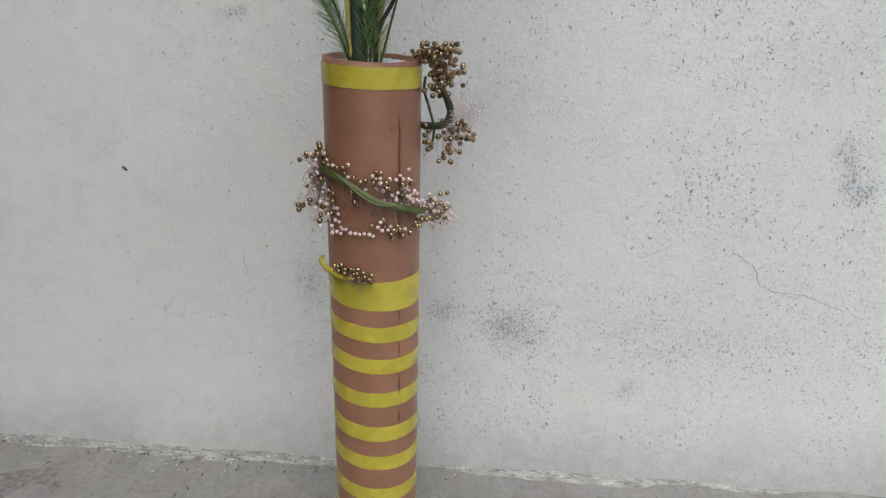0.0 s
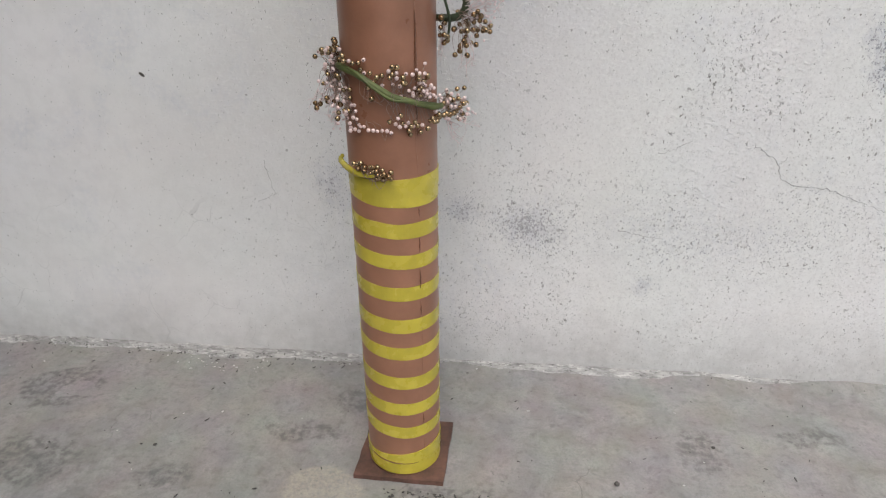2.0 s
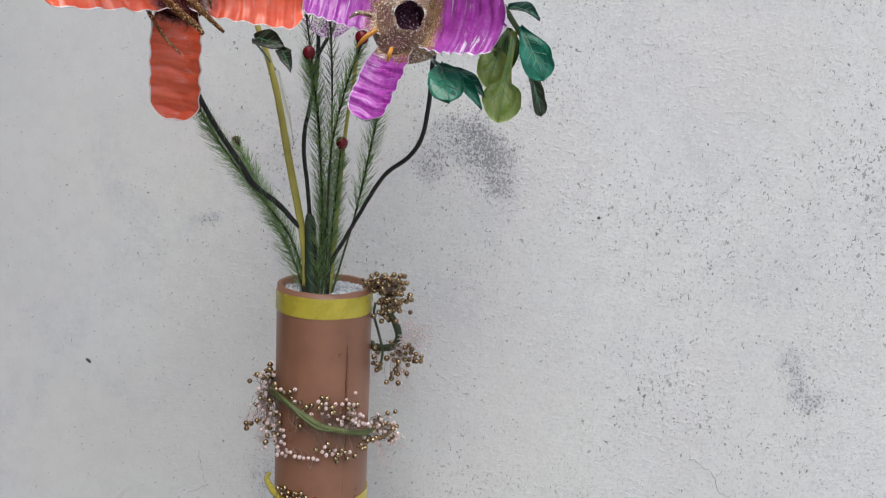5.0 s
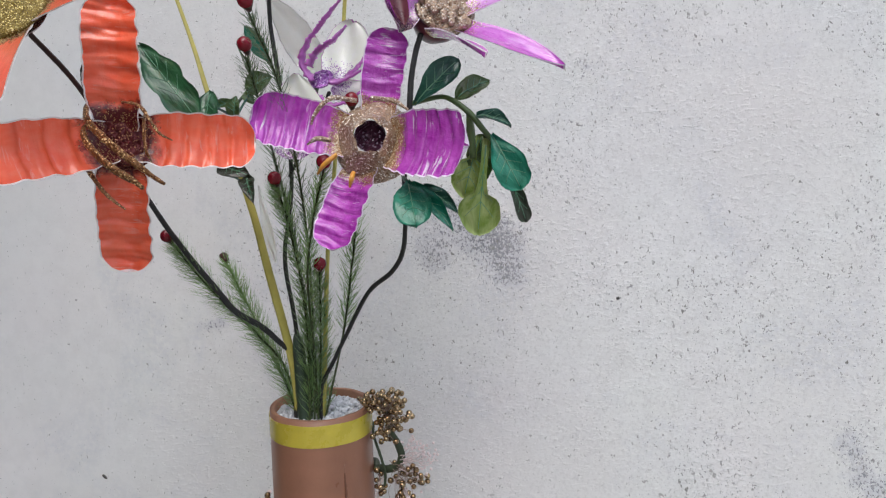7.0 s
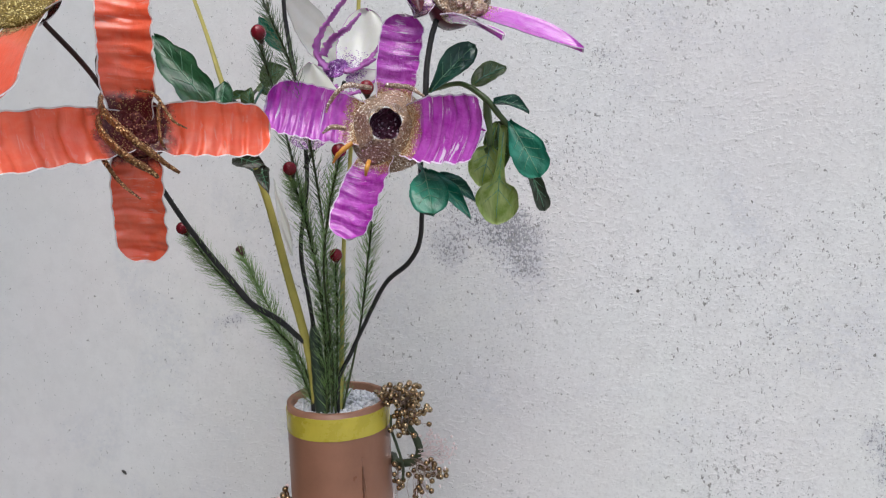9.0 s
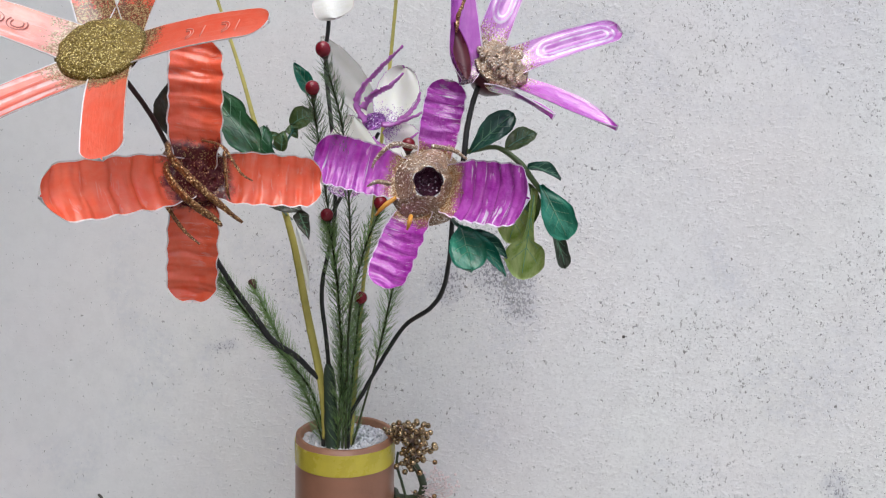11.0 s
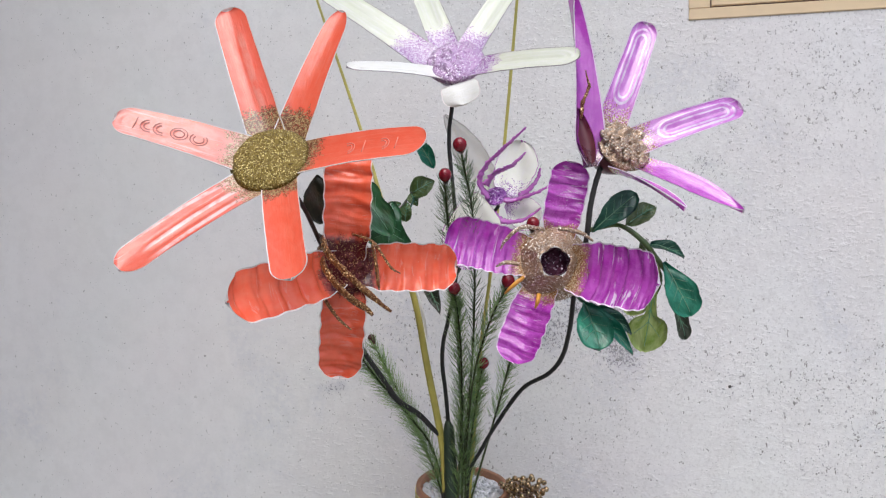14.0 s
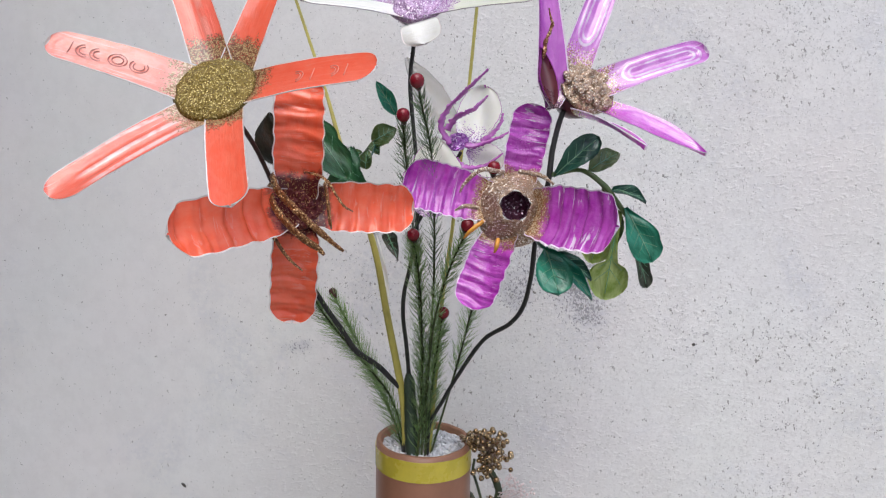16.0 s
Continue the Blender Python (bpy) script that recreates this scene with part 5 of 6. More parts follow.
def big_coral():
    c = Vector((-0.111, -0.295, 1.098))
    face = (0.05, -0.85, 0.53)
    t = empty("coral_flower", tuple(c), "coral painted plastic flower with six pressed petals", "flower", "flowers in the vase")
    c0 = Vector((-0.109, -0.300, 1.096))
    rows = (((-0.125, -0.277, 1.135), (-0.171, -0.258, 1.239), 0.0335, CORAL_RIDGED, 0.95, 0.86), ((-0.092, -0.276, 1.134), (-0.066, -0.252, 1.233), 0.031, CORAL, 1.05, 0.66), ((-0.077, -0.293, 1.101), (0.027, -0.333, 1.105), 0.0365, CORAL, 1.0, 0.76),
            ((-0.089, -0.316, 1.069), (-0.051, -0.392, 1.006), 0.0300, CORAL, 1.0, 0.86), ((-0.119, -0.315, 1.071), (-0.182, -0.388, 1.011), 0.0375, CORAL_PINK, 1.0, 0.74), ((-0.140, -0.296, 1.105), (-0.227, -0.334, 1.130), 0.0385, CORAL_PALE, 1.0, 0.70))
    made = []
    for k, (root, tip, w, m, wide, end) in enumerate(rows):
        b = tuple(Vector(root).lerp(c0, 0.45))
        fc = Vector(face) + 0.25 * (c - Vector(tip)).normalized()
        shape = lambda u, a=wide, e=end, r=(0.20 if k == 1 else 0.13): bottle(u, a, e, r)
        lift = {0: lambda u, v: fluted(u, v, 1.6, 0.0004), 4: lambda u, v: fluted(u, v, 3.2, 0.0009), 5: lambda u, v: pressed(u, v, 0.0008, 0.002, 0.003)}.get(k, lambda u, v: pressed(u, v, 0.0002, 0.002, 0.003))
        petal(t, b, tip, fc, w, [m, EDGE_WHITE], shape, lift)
        made.append((b, tip, fc, w))
    letter_bars(t, *made[5], [(0.40, "arc"), (0.54, "ring"), (0.66, "hook"), (0.75, "hook"), (0.85, "bar")], EMBOSS_DEEP)
    letter_bars(t, *made[2], [(0.45, "hook"), (0.57, "bar"), (0.70, "hook"), (0.80, "bar")], EMBOSS)
    cup(t, c - Vector(face).normalized() * 0.012, face, [(0.008, 0.0), (0.016, 0.002), (0.022, 0.006), (0.024, 0.008)], DARK_RED, "cup", "dark red underside")
    dome(t, c0 + Vector(face).normalized() * 0.0045, face, 0.0325, 0.006, GLIT_GOLD, "centre", "gold glitter disc", 0.0016)
    cord("stem", [(-0.019, -0.028, 0.724), (-0.018, -0.028, 0.79), (-0.033, -0.040, 0.818), (-0.047, -0.05, 0.835), (-0.065, -0.068, 0.853), (-0.078, -0.084, 0.880), (-0.098, -0.102, 0.918), (-0.108, -0.135, 0.96), (-0.105, -0.18, 1.00), (-0.100, -0.215, 1.03)],
         [0.0027, 0.0030, 0.0034, 0.0030, 0.0025, 0.0020], WIRE_BLACK, t, "black wrapped wire stem", 8, 6, 0.08)
    cord("stalk", [(-0.100, -0.213, 1.029), (-0.104, -0.245, 1.062), (-0.109, -0.285, 1.09)], [0.0021, 0.0020], WIRE_BROWN, t, "brown wire stalk", 7, 6)
    for b, tp, w, m in (((-0.100, -0.208, 1.050), (-0.104, -0.214, 1.096), 0.032, LEAF_BROWN), ((-0.104, -0.20, 1.03), (-0.086, -0.225, 1.035), 0.018, LEAF_BROWN)):
        leaf(t, b, tp, (0.2, -1, 0.1), w, m, oval, 0.003, 0.003, False, "dark curled leaf")


big_coral()


def rippled_coral():
    c = Vector((-0.062, -0.250, 1.011))
    face = Vector((0.34, -0.92, -0.10)).normalized()
    t = empty("coral_flower", tuple(c), "coral flower with four rippled petals and glittered strips", "flower", "flowers in the vase")
    for k, (tip, w, fc, n) in enumerate((((-0.056, -0.262, 1.118), 0.041, (0.25, -0.95, 0.0), 6), ((0.025, -0.200, 1.010), 0.043, (0.5, -0.85, 0), 6), ((-0.079, -0.222, 0.909), 0.040, (0.3, -0.9, 0.2), 6), ((-0.120, -0.354, 0.987), 0.042, (0.65, -0.75, 0.1), 6))):
        b = Vector(((-0.058, -0.260, 1.033), (-0.038, -0.244, 1.010), (-0.070, -0.236, 0.990), (-0.085, -0.260, 1.003))[k])
        b = b.lerp(c, 0.72)
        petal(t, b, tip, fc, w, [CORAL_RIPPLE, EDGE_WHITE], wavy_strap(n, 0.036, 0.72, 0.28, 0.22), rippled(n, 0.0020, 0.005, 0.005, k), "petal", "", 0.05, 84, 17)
    dome(t, c - face * 0.001, face, 0.021, 0.006, GLIT_RED, "centre", "dark maroon glittered centre", 0.003, 5)
    cup(t, c - face * 0.020, face, [(0.005, -0.004), (0.014, 0.0), (0.021, 0.010), (0.0240, 0.018), (0.0248, 0.0195), (0.0236, 0.0193), (0.019, 0.011), (0.013, 0.003), (0.0005, 0.001)], GLIT_RED, "cup", "dark red cup", 44, 0.06, 4, 0.6)
    for pts, r in (([(-0.080, -0.264, 1.036), (-0.068, -0.279, 1.022), (-0.049, -0.285, 1.005), (-0.028, -0.275, 0.984), (-0.018, -0.266, 0.974)], 0.0030),
                   ([(-0.083, -0.262, 1.028), (-0.070, -0.281, 1.009), (-0.052, -0.285, 0.990), (-0.036, -0.275, 0.976), (-0.033, -0.270, 0.971)], 0.0032),
                   ([(-0.038, -0.254, 1.030), (-0.031, -0.268, 1.017), (-0.027, -0.273, 0.998), (-0.029, -0.264, 0.992)], 0.0020),
                   ([(-0.054, -0.258, 1.039), (-0.033, -0.268, 1.032), (-0.017, -0.273, 1.012), (-0.010, -0.266, 1.006)], 0.0012),
                   ([(-0.087, -0.258, 1.005), (-0.078, -0.268, 0.988), (-0.066, -0.266, 0.969), (-0.055, -0.260, 0.957)], 0.0018)):
        cord("filament", pts, [r, r * 1.1, r * 0.9, r * 0.4], GLIT_BROWN, t, "brown strip with gold glitter", 8, 8, 0.15, 0.5, 0.1)
    cord("stem", [(-0.100, -0.212, 1.030), (-0.090, -0.218, 1.024), (-0.076, -0.226, 1.016), (-0.066, -0.236, 1.012)], [0.0028, 0.0026, 0.0032], WIRE_BROWN, t, "brown wire stalk", 8, 5)


rippled_coral()


def white_flower():
    c = Vector((0.009, -0.112, 1.213))
    face = Vector((0.02, -0.84, 0.54)).normalized()
    t = empty("white_flower", tuple(c), "creamy white plastic flower with a lilac glitter centre", "flower", "flowers in the vase")
    for k, (tip, w, m, lo) in enumerate((((-0.168, -0.060, 1.340), 0.034, CREAM, (-0.037, -0.120, 1.233)), ((-0.052, -0.040, 1.352), 0.031, CREAM, (-0.008, -0.105, 1.255)), ((0.070, -0.040, 1.340), 0.031, CREAM, (0.031, -0.105, 1.252)),
                                         ((0.138, -0.168, 1.207), 0.030, CREAM, (0.044, -0.125, 1.218)), ((-0.081, -0.200, 1.1995), 0.024, CREAM_CLEAR, (-0.017, -0.130, 1.204)))):
        b = tuple(Vector(lo).lerp(c, 0.6))
        fc = face + 0.2 * (c - Vector(tip)).normalized()
        petal(t, b, tip, fc, w, [m, EDGE_GREY], lambda u, e=(0.62 if k == 4 else 0.86): bottle(u, 1.0, e, 0.14), lambda u, v: pressed(u, v, 0.0012, 0.002, 0.003), rim=0.03)
    petal(t, (0.018, -0.143, 1.194), (0.024, -0.147, 1.171), (0, -0.98, 0.1), 0.040, [CREAM_CLEAR, EDGE_WHITE], lambda u: strap(u, 0.85, 0.2, 0.5), lambda u, v: 0.0015 * math.sin(4 * v) * u + 0.001 * math.sin(math.pi * u), nu=18)
    dome(t, c + face * 0.002 + Vector((0.001, 0.0, 0.009)), face, 0.0315, 0.010, GLIT_LILAC, "centre", "lilac glitter mound", 0.0035, 6)
    cup(t, c - face * 0.014, face, [(0.004, 0.000), (0.010, 0.003), (0.017, 0.010), (0.020, 0.013)], CREAM_CLEAR, "cup", "milky underside")
    cord("stem", [(-0.012, -0.030, 0.812), (-0.015, -0.035, 0.856), (-0.018, -0.040, 0.890), (-0.016, -0.045, 0.918), (-0.009, -0.050, 0.945), (0.001, -0.060, 0.991), (0.005, -0.080, 1.055), (-0.001, -0.092, 1.141), (0.004, -0.100, 1.182), (0.005, -0.104, 1.205)], [0.0025, 0.0024, 0.0022, 0.0022], WIRE_BLACK, t, "black wrapped wire stem", 8, 6, 0.08)
    cord("stem_wrap", [(-0.007, -0.030, 0.716), (-0.0095, -0.030, 0.76), (-0.012, -0.030, 0.808), (-0.013, -0.031, 0.822)], [0.0085, 0.0078, 0.0068, 0.0030], WIRE_GREEN, t, "thick green taped stem foot", 10, 6, 0.06)


white_flower()


def rippled_purple():
    c = Vector((0.112, -0.139, 1.012))
    face = Vector((0.10, -0.98, 0.08)).normalized()
    t = empty("purple_flower", tuple(c), "purple flower with four rippled petals and gold glitter neck", "flower", "flowers in the vase")
    for k, (tip, w, fc, n) in enumerate((((0.0095, -0.171, 1.038), 0.048, (0.1, -0.98, 0.15), 9), ((0.131, -0.139, 1.112), 0.038, (0.1, -0.97, 0.15), 5), ((0.205, -0.212, 0.996), 0.055, (-0.4, -0.9, 0.1), 7), ((0.0765, -0.170, 0.917), 0.043, (-0.35, -0.92, 0.0), 6))):
        b = off_centre(c, tip, 0.024)
        petal(t, b, tip, fc, w, [PURPLE_RIPPLE, EDGE_LILAC], wavy_strap(n, 0.025, 0.78, 0.35, 0.24), rippled(n, 0.0019, 0.006, 0.004, 3 + k), "petal", "", 0.045, 84, 17)
    prof = [(0.037, 0.001), (0.036, 0.005), (0.031, 0.011), (0.0235, 0.018), (0.0178, 0.025), (0.0158, 0.0290), (0.0138, 0.0295), (0.0128, 0.026), (0.0120, 0.016), (0.0005, 0.013)]
    cup(t, c, face, prof[:7], GLIT_NECK, "neck", "rose gold glittered bottle neck", 44, 0.11, 5, 1)
    cup(t, c, face, prof[6:], GLIT_HOLE, "neck_inside", "dark inside of the neck", 44)
    for pts in ([(0.105, -0.170, 1.045), (0.085, -0.178, 1.047), (0.070, -0.176, 1.036), (0.064, -0.172, 1.027)], [(0.086, -0.172, 1.000), (0.076, -0.176, 0.992), (0.068, -0.172, 0.984)],
                [(0.100, -0.172, 0.984), (0.099, -0.177, 0.977), (0.097, -0.175, 0.971)], [(0.118, -0.172, 1.046), (0.138, -0.174, 1.042), (0.150, -0.172, 1.034)], [(0.082, -0.174, 1.012), (0.070, -0.176, 1.014), (0.060, -0.172, 1.010)]):
        cord("filament", pts, [0.0020, 0.0022, 0.0010], ORANGE if pts[0][2] < 1.003 else GLIT_ROSE, t, "", 6, 6, 0.15)
    cord("stem", [(0.139, -0.137, 1.02), (0.130, -0.139, 1.016), (0.118, -0.140, 1.013)], [0.0028, 0.0028], WIRE_BROWN, t, "brown wire stalk", 8, 4)


rippled_purple()


def boat(u):
    """Half width of a folded petal: round at its root, long and narrowing to a blunt tip."""
    if u < 0.14:
        return 0.30 + 0.70 * math.sin(math.pi / 2 * u / 0.14)
    s = (u - 0.14) / 0.86
    return (1 - s) * 0.72 + 0.28 * math.sqrt(max(0.0, 1 - s ** 6)) + 0.01


def big_purple():
    c = Vector((0.174, -0.132, 1.126))
    face = Vector((0.55, -0.60, 0.58)).normalized()
    t = empty("purple_flower", tuple(c), "purple plastic flower with narrow pressed petals", "flower", "flowers in the vase")
    rows = (((0.142, -0.156, 1.104), (0.127, -0.138, 1.273), 0.042, (0.70, -0.70, 0.1), taper, 0.0004), ((0.165, -0.129, 1.140), (0.206, -0.097, 1.257), 0.031, (0.2, -0.9, 0.3), strap, 0.0022),
            ((0.185, -0.130, 1.128), (0.294, -0.104, 1.167), 0.033, (0.1, -0.9, 0.4), strap, 0.0024), ((0.186, -0.134, 1.112), (0.281, -0.170, 1.059), 0.028, (0.25, -0.72, 0.65), taper, 0.001),
            ((0.170, -0.150, 1.100), (0.221, -0.231, 1.058), 0.026, (0.45, -0.25, 0.85), taper, 0.0006))
    for b, tip, w, fc, shape, deep in rows:
        sh = (lambda u: bottle(u, 1.0, 0.84, 0.12)) if shape is strap else (lambda u: taper(u, 0.75, 0.3))
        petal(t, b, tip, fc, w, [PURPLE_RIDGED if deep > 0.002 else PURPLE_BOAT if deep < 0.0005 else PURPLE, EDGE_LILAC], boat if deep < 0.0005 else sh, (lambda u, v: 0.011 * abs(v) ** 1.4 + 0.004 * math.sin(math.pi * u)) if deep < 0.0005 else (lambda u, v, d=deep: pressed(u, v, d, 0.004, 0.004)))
    cup(t, c - face * 0.026, face, [(0.003, -0.004), (0.012, 0.0), (0.021, 0.010), (0.026, 0.022), (0.024, 0.022), (0.018, 0.012), (0.001, 0.008)], MAROON, "cup", "dark maroon cup")
    # maroon sheet laid in the fold; its colour carries the hollow's shade
    petal(t, (0.149, -0.166, 1.107), (0.136, -0.160, 1.160), (0.30, -0.95, 0.1), 0.016, [MAROON, PURPLE_BOAT], oval, lambda u, v: 0.002 - 0.004 * (1 - v * v), "fold", "dark sheet painting the shade in the folded petal", 0.08, 24, 11)
    cord("glitter_line", [(0.139, -0.163, 1.150), (0.141, -0.163, 1.166), (0.146, -0.162, 1.180), (0.143, -0.160, 1.196)], [0.0012, 0.0020, 0.0016, 0.0006], GLIT_BROWN, t, "gold glitter along the fold", 6, 6, 0.4)
    rnd = random.Random(8)
    dome(t, c + Vector((0.006, -0.006, 0.0)), (0.42, -0.80, 0.42), 0.028, 0.006, GLIT_ROSE, "centre", "crumpled rose gold glitter centre", 0.0075, 2)
    a = face.orthogonal().normalized()
    b2 = face.cross(a)
    v0, f0 = ball(0.0034, 6, 8, 0.15, 2)
    seeds = mesh_of("seed", v0, f0, GLIT_ROSE)
    for k in range(60):
        r, q = 0.026 * math.sqrt(rnd.random()), rnd.uniform(0, 6.283)
        ob = put("seed", seeds)
        ob.location = c + a * r * math.cos(q) + b2 * r * math.sin(q) + face * (0.004 + 0.004 * (1 - r / 0.027) + 0.002 * rnd.random()) + Vector((0.004, -0.004, 0))
        child(ob, t)
    cord("stem", [(0.010, -0.029, 0.722), (0.013, -0.030, 0.763), (0.027, -0.030, 0.79), (0.044, -0.033, 0.82), (0.076, -0.052, 0.868), (0.106, -0.070, 0.890), (0.121, -0.081, 0.911), (0.129, -0.100, 0.944), (0.134, -0.120, 0.986), (0.144, -0.139, 1.032), (0.148, -0.142, 1.065), (0.153, -0.141, 1.09), (0.158, -0.139, 1.106)],
         [0.0018, 0.0023, 0.0025, 0.0025, 0.0028, 0.0026], WIRE_BLACK, t, "black wrapped wire stem", 8, 6, 0.08)


big_purple()


def round_petal(u):
    """Half width of a broad round petal with a narrow root."""
    return max(0.03, math.sqrt(max(0.0, 1 - ((u - 0.56) / 0.44) ** 2)) if u > 0.56 else 0.32 + 0.68 * math.sin(math.pi / 2 * u / 0.56))


def small_white():
    c = Vector((0.058, -0.086, 1.080))
    t = empty("white_flower", tuple(c), "milky white flower with curling purple filaments", "flower", "flowers in the vase")
    rows = (((0.060, -0.094, 1.078), (0.078, -0.066, 1.145), 0.047, (0.05, -0.85, 0.5), CREAM_LILAC, round_petal), ((0.062, -0.096, 1.076), (0.096, -0.088, 1.056), 0.040, (0.0, -0.85, 0.5), CREAM_LILAC, round_petal),
            ((0.026, -0.116, 1.004), (0.032, -0.112, 1.086), 0.066, (0.0, -0.8, 0.6), CREAM_LILAC, oval), ((0.044, -0.066, 1.092), (-0.008, -0.080, 1.176), 0.036, (-0.2, -0.95, 0.1), MILKY_GREY, oval))
    for k, (b, tip, w, fc, m, sh) in enumerate(rows):
        petal(t, b, tip, fc, w, [m, PURPLE_WIRE if m is CREAM_LILAC else EDGE_GREY], sh, lambda u, v: 0.003 * v * v - 0.004 * math.sin(math.pi * u) + 0.0012 * math.sin(7 * u + 5 * v), "petal", "", 0.025, 30, 17, 0.11)
    dome(t, c + Vector((-0.007, -0.011, 0.003)), (-0.05, -0.85, 0.5), 0.012, 0.001, GLIT_VIOLET, "centre", "purple glitter centre", 0.002, 3)
    for pts in ([(0.044, -0.104, 1.080), (0.035, -0.106, 1.098), (0.041, -0.110, 1.113), (0.050, -0.114, 1.122), (0.062, -0.120, 1.131), (0.072, -0.124, 1.139), (0.085, -0.127, 1.150)], [(0.042, -0.106, 1.094), (0.050, -0.110, 1.105), (0.063, -0.117, 1.110), (0.072, -0.119, 1.114), (0.084, -0.118, 1.126)],
                [(0.076, -0.100, 1.082), (0.087, -0.100, 1.090), (0.095, -0.098, 1.100), (0.098, -0.096, 1.112)], [(0.060, -0.104, 1.078), (0.074, -0.104, 1.079), (0.092, -0.110, 1.084), (0.107, -0.112, 1.091)],
                [(0.050, -0.104, 1.064), (0.059, -0.106, 1.056), (0.072, -0.111, 1.055), (0.084, -0.113, 1.058), (0.100, -0.115, 1.069)]):
        cord("filament", pts, [0.0046, 0.0036, 0.0030, 0.0027, 0.0012], PURPLE_WIRE, t, "", 6, 8, 0.4, 0.45, 0.3)
    cord("stem", [(0.0, -0.064, 0.992), (0.018, -0.062, 1.025), (0.038, -0.064, 1.056), (0.052, -0.078, 1.074)], [0.0020, 0.0020], WIRE_BLACK, t, "black wire stalk", 7, 5)
    leaf(t, (0.040, -0.076, 1.080), (0.020, -0.084, 1.062), (0, -1, 0.2), 0.014, LEAF_GREY, oval, 0.002, 0.002, False)


small_white()


# ---- leafy branches ----
def right_leaves():
    t = empty("leaf_branch", (0.147, -0.141, 1.045), "branch of glossy green plastic leaves", "leaves", "leaves in the vase")
    for b, tip, fc, w, m, sh in (((0.150, -0.140, 1.043), (0.192, -0.142, 1.080), (0.1, -0.95, 0.25), 0.024, LEAF_DARK, egg), ((0.184, -0.118, 1.050), (0.214, -0.094, 1.069), (0.0, -0.95, 0.3), 0.021, LEAF_OLIVE, oval),
                                 ((0.204, -0.138, 1.030), (0.235, -0.143, 1.018), (0.1, -0.8, 0.6), 0.013, LEAF_DARK, oval), ((0.217, -0.136, 1.014), (0.242, -0.142, 0.963), (0.1, -0.98, 0.1), 0.030, LEAF_TEAL, egg),
                                 ((0.225, -0.102, 0.992), (0.244, -0.095, 0.935), (0.2, -0.95, 0.1), 0.014, LEAF_GREY, lambda u: strap(u, 0.62, 0.9, 0.16)), ((0.212, -0.128, 1.012), (0.200, -0.120, 0.925), (0.1, -0.98, 0.2), 0.039, LEAF_LIME, stalked),
                                 ((0.205, -0.118, 1.016), (0.188, -0.110, 0.960), (0.0, -0.98, 0.2), 0.031, LEAF_LIME, spoon), ((0.206, -0.115, 1.018), (0.205, -0.106, 0.972), (0.0, -0.98, 0.2), 0.026, LEAF_OLIVE, oval)):
        leaf(t, b, tip, fc, w, m, sh)
    cord("twig", [(0.147, -0.141, 1.045), (0.170, -0.136, 1.050), (0.182, -0.138, 1.047), (0.198, -0.140, 1.034), (0.212, -0.137, 1.016), (0.228, -0.12, 0.996), (0.231, -0.104, 0.984)], [0.0024, 0.0022, 0.0030, 0.0026, 0.0014], LEAF_OLIVE, t, "olive twig", 6, 5)
    cord("twig", [(0.198, -0.138, 1.034), (0.198, -0.130, 1.020), (0.199, -0.126, 0.995)], [0.0026, 0.0042, 0.0030], LEAF_OLIVE, t, "", 6, 5)
    u = empty("leaf_branch", (0.133, -0.128, 0.984), "branch of small teal plastic leaves", "leaves", "leaves in the vase")
    for b, tip, fc, w, m, sh in (((0.143, -0.150, 0.974), (0.156, -0.186, 0.934), (0.1, -0.95, 0.3), 0.032, LEAF_TEAL, egg), ((0.146, -0.150, 0.972), (0.185, -0.178, 0.930), (0.3, -0.9, 0.3), 0.015, LEAF_TEAL, oval), ((0.155, -0.146, 0.970), (0.186, -0.150, 0.945), (0.2, -0.9, 0.4), 0.013, LEAF_DARK, oval)):
        leaf(u, b, tip, fc, w, m, sh)
    cord("twig", [(0.133, -0.124, 0.984), (0.138, -0.140, 0.978), (0.147, -0.149, 0.973), (0.162, -0.150, 0.966)], [0.0018, 0.0018, 0.0010], LEAF_DARK, u, "dark twig", 6, 5)


right_leaves()


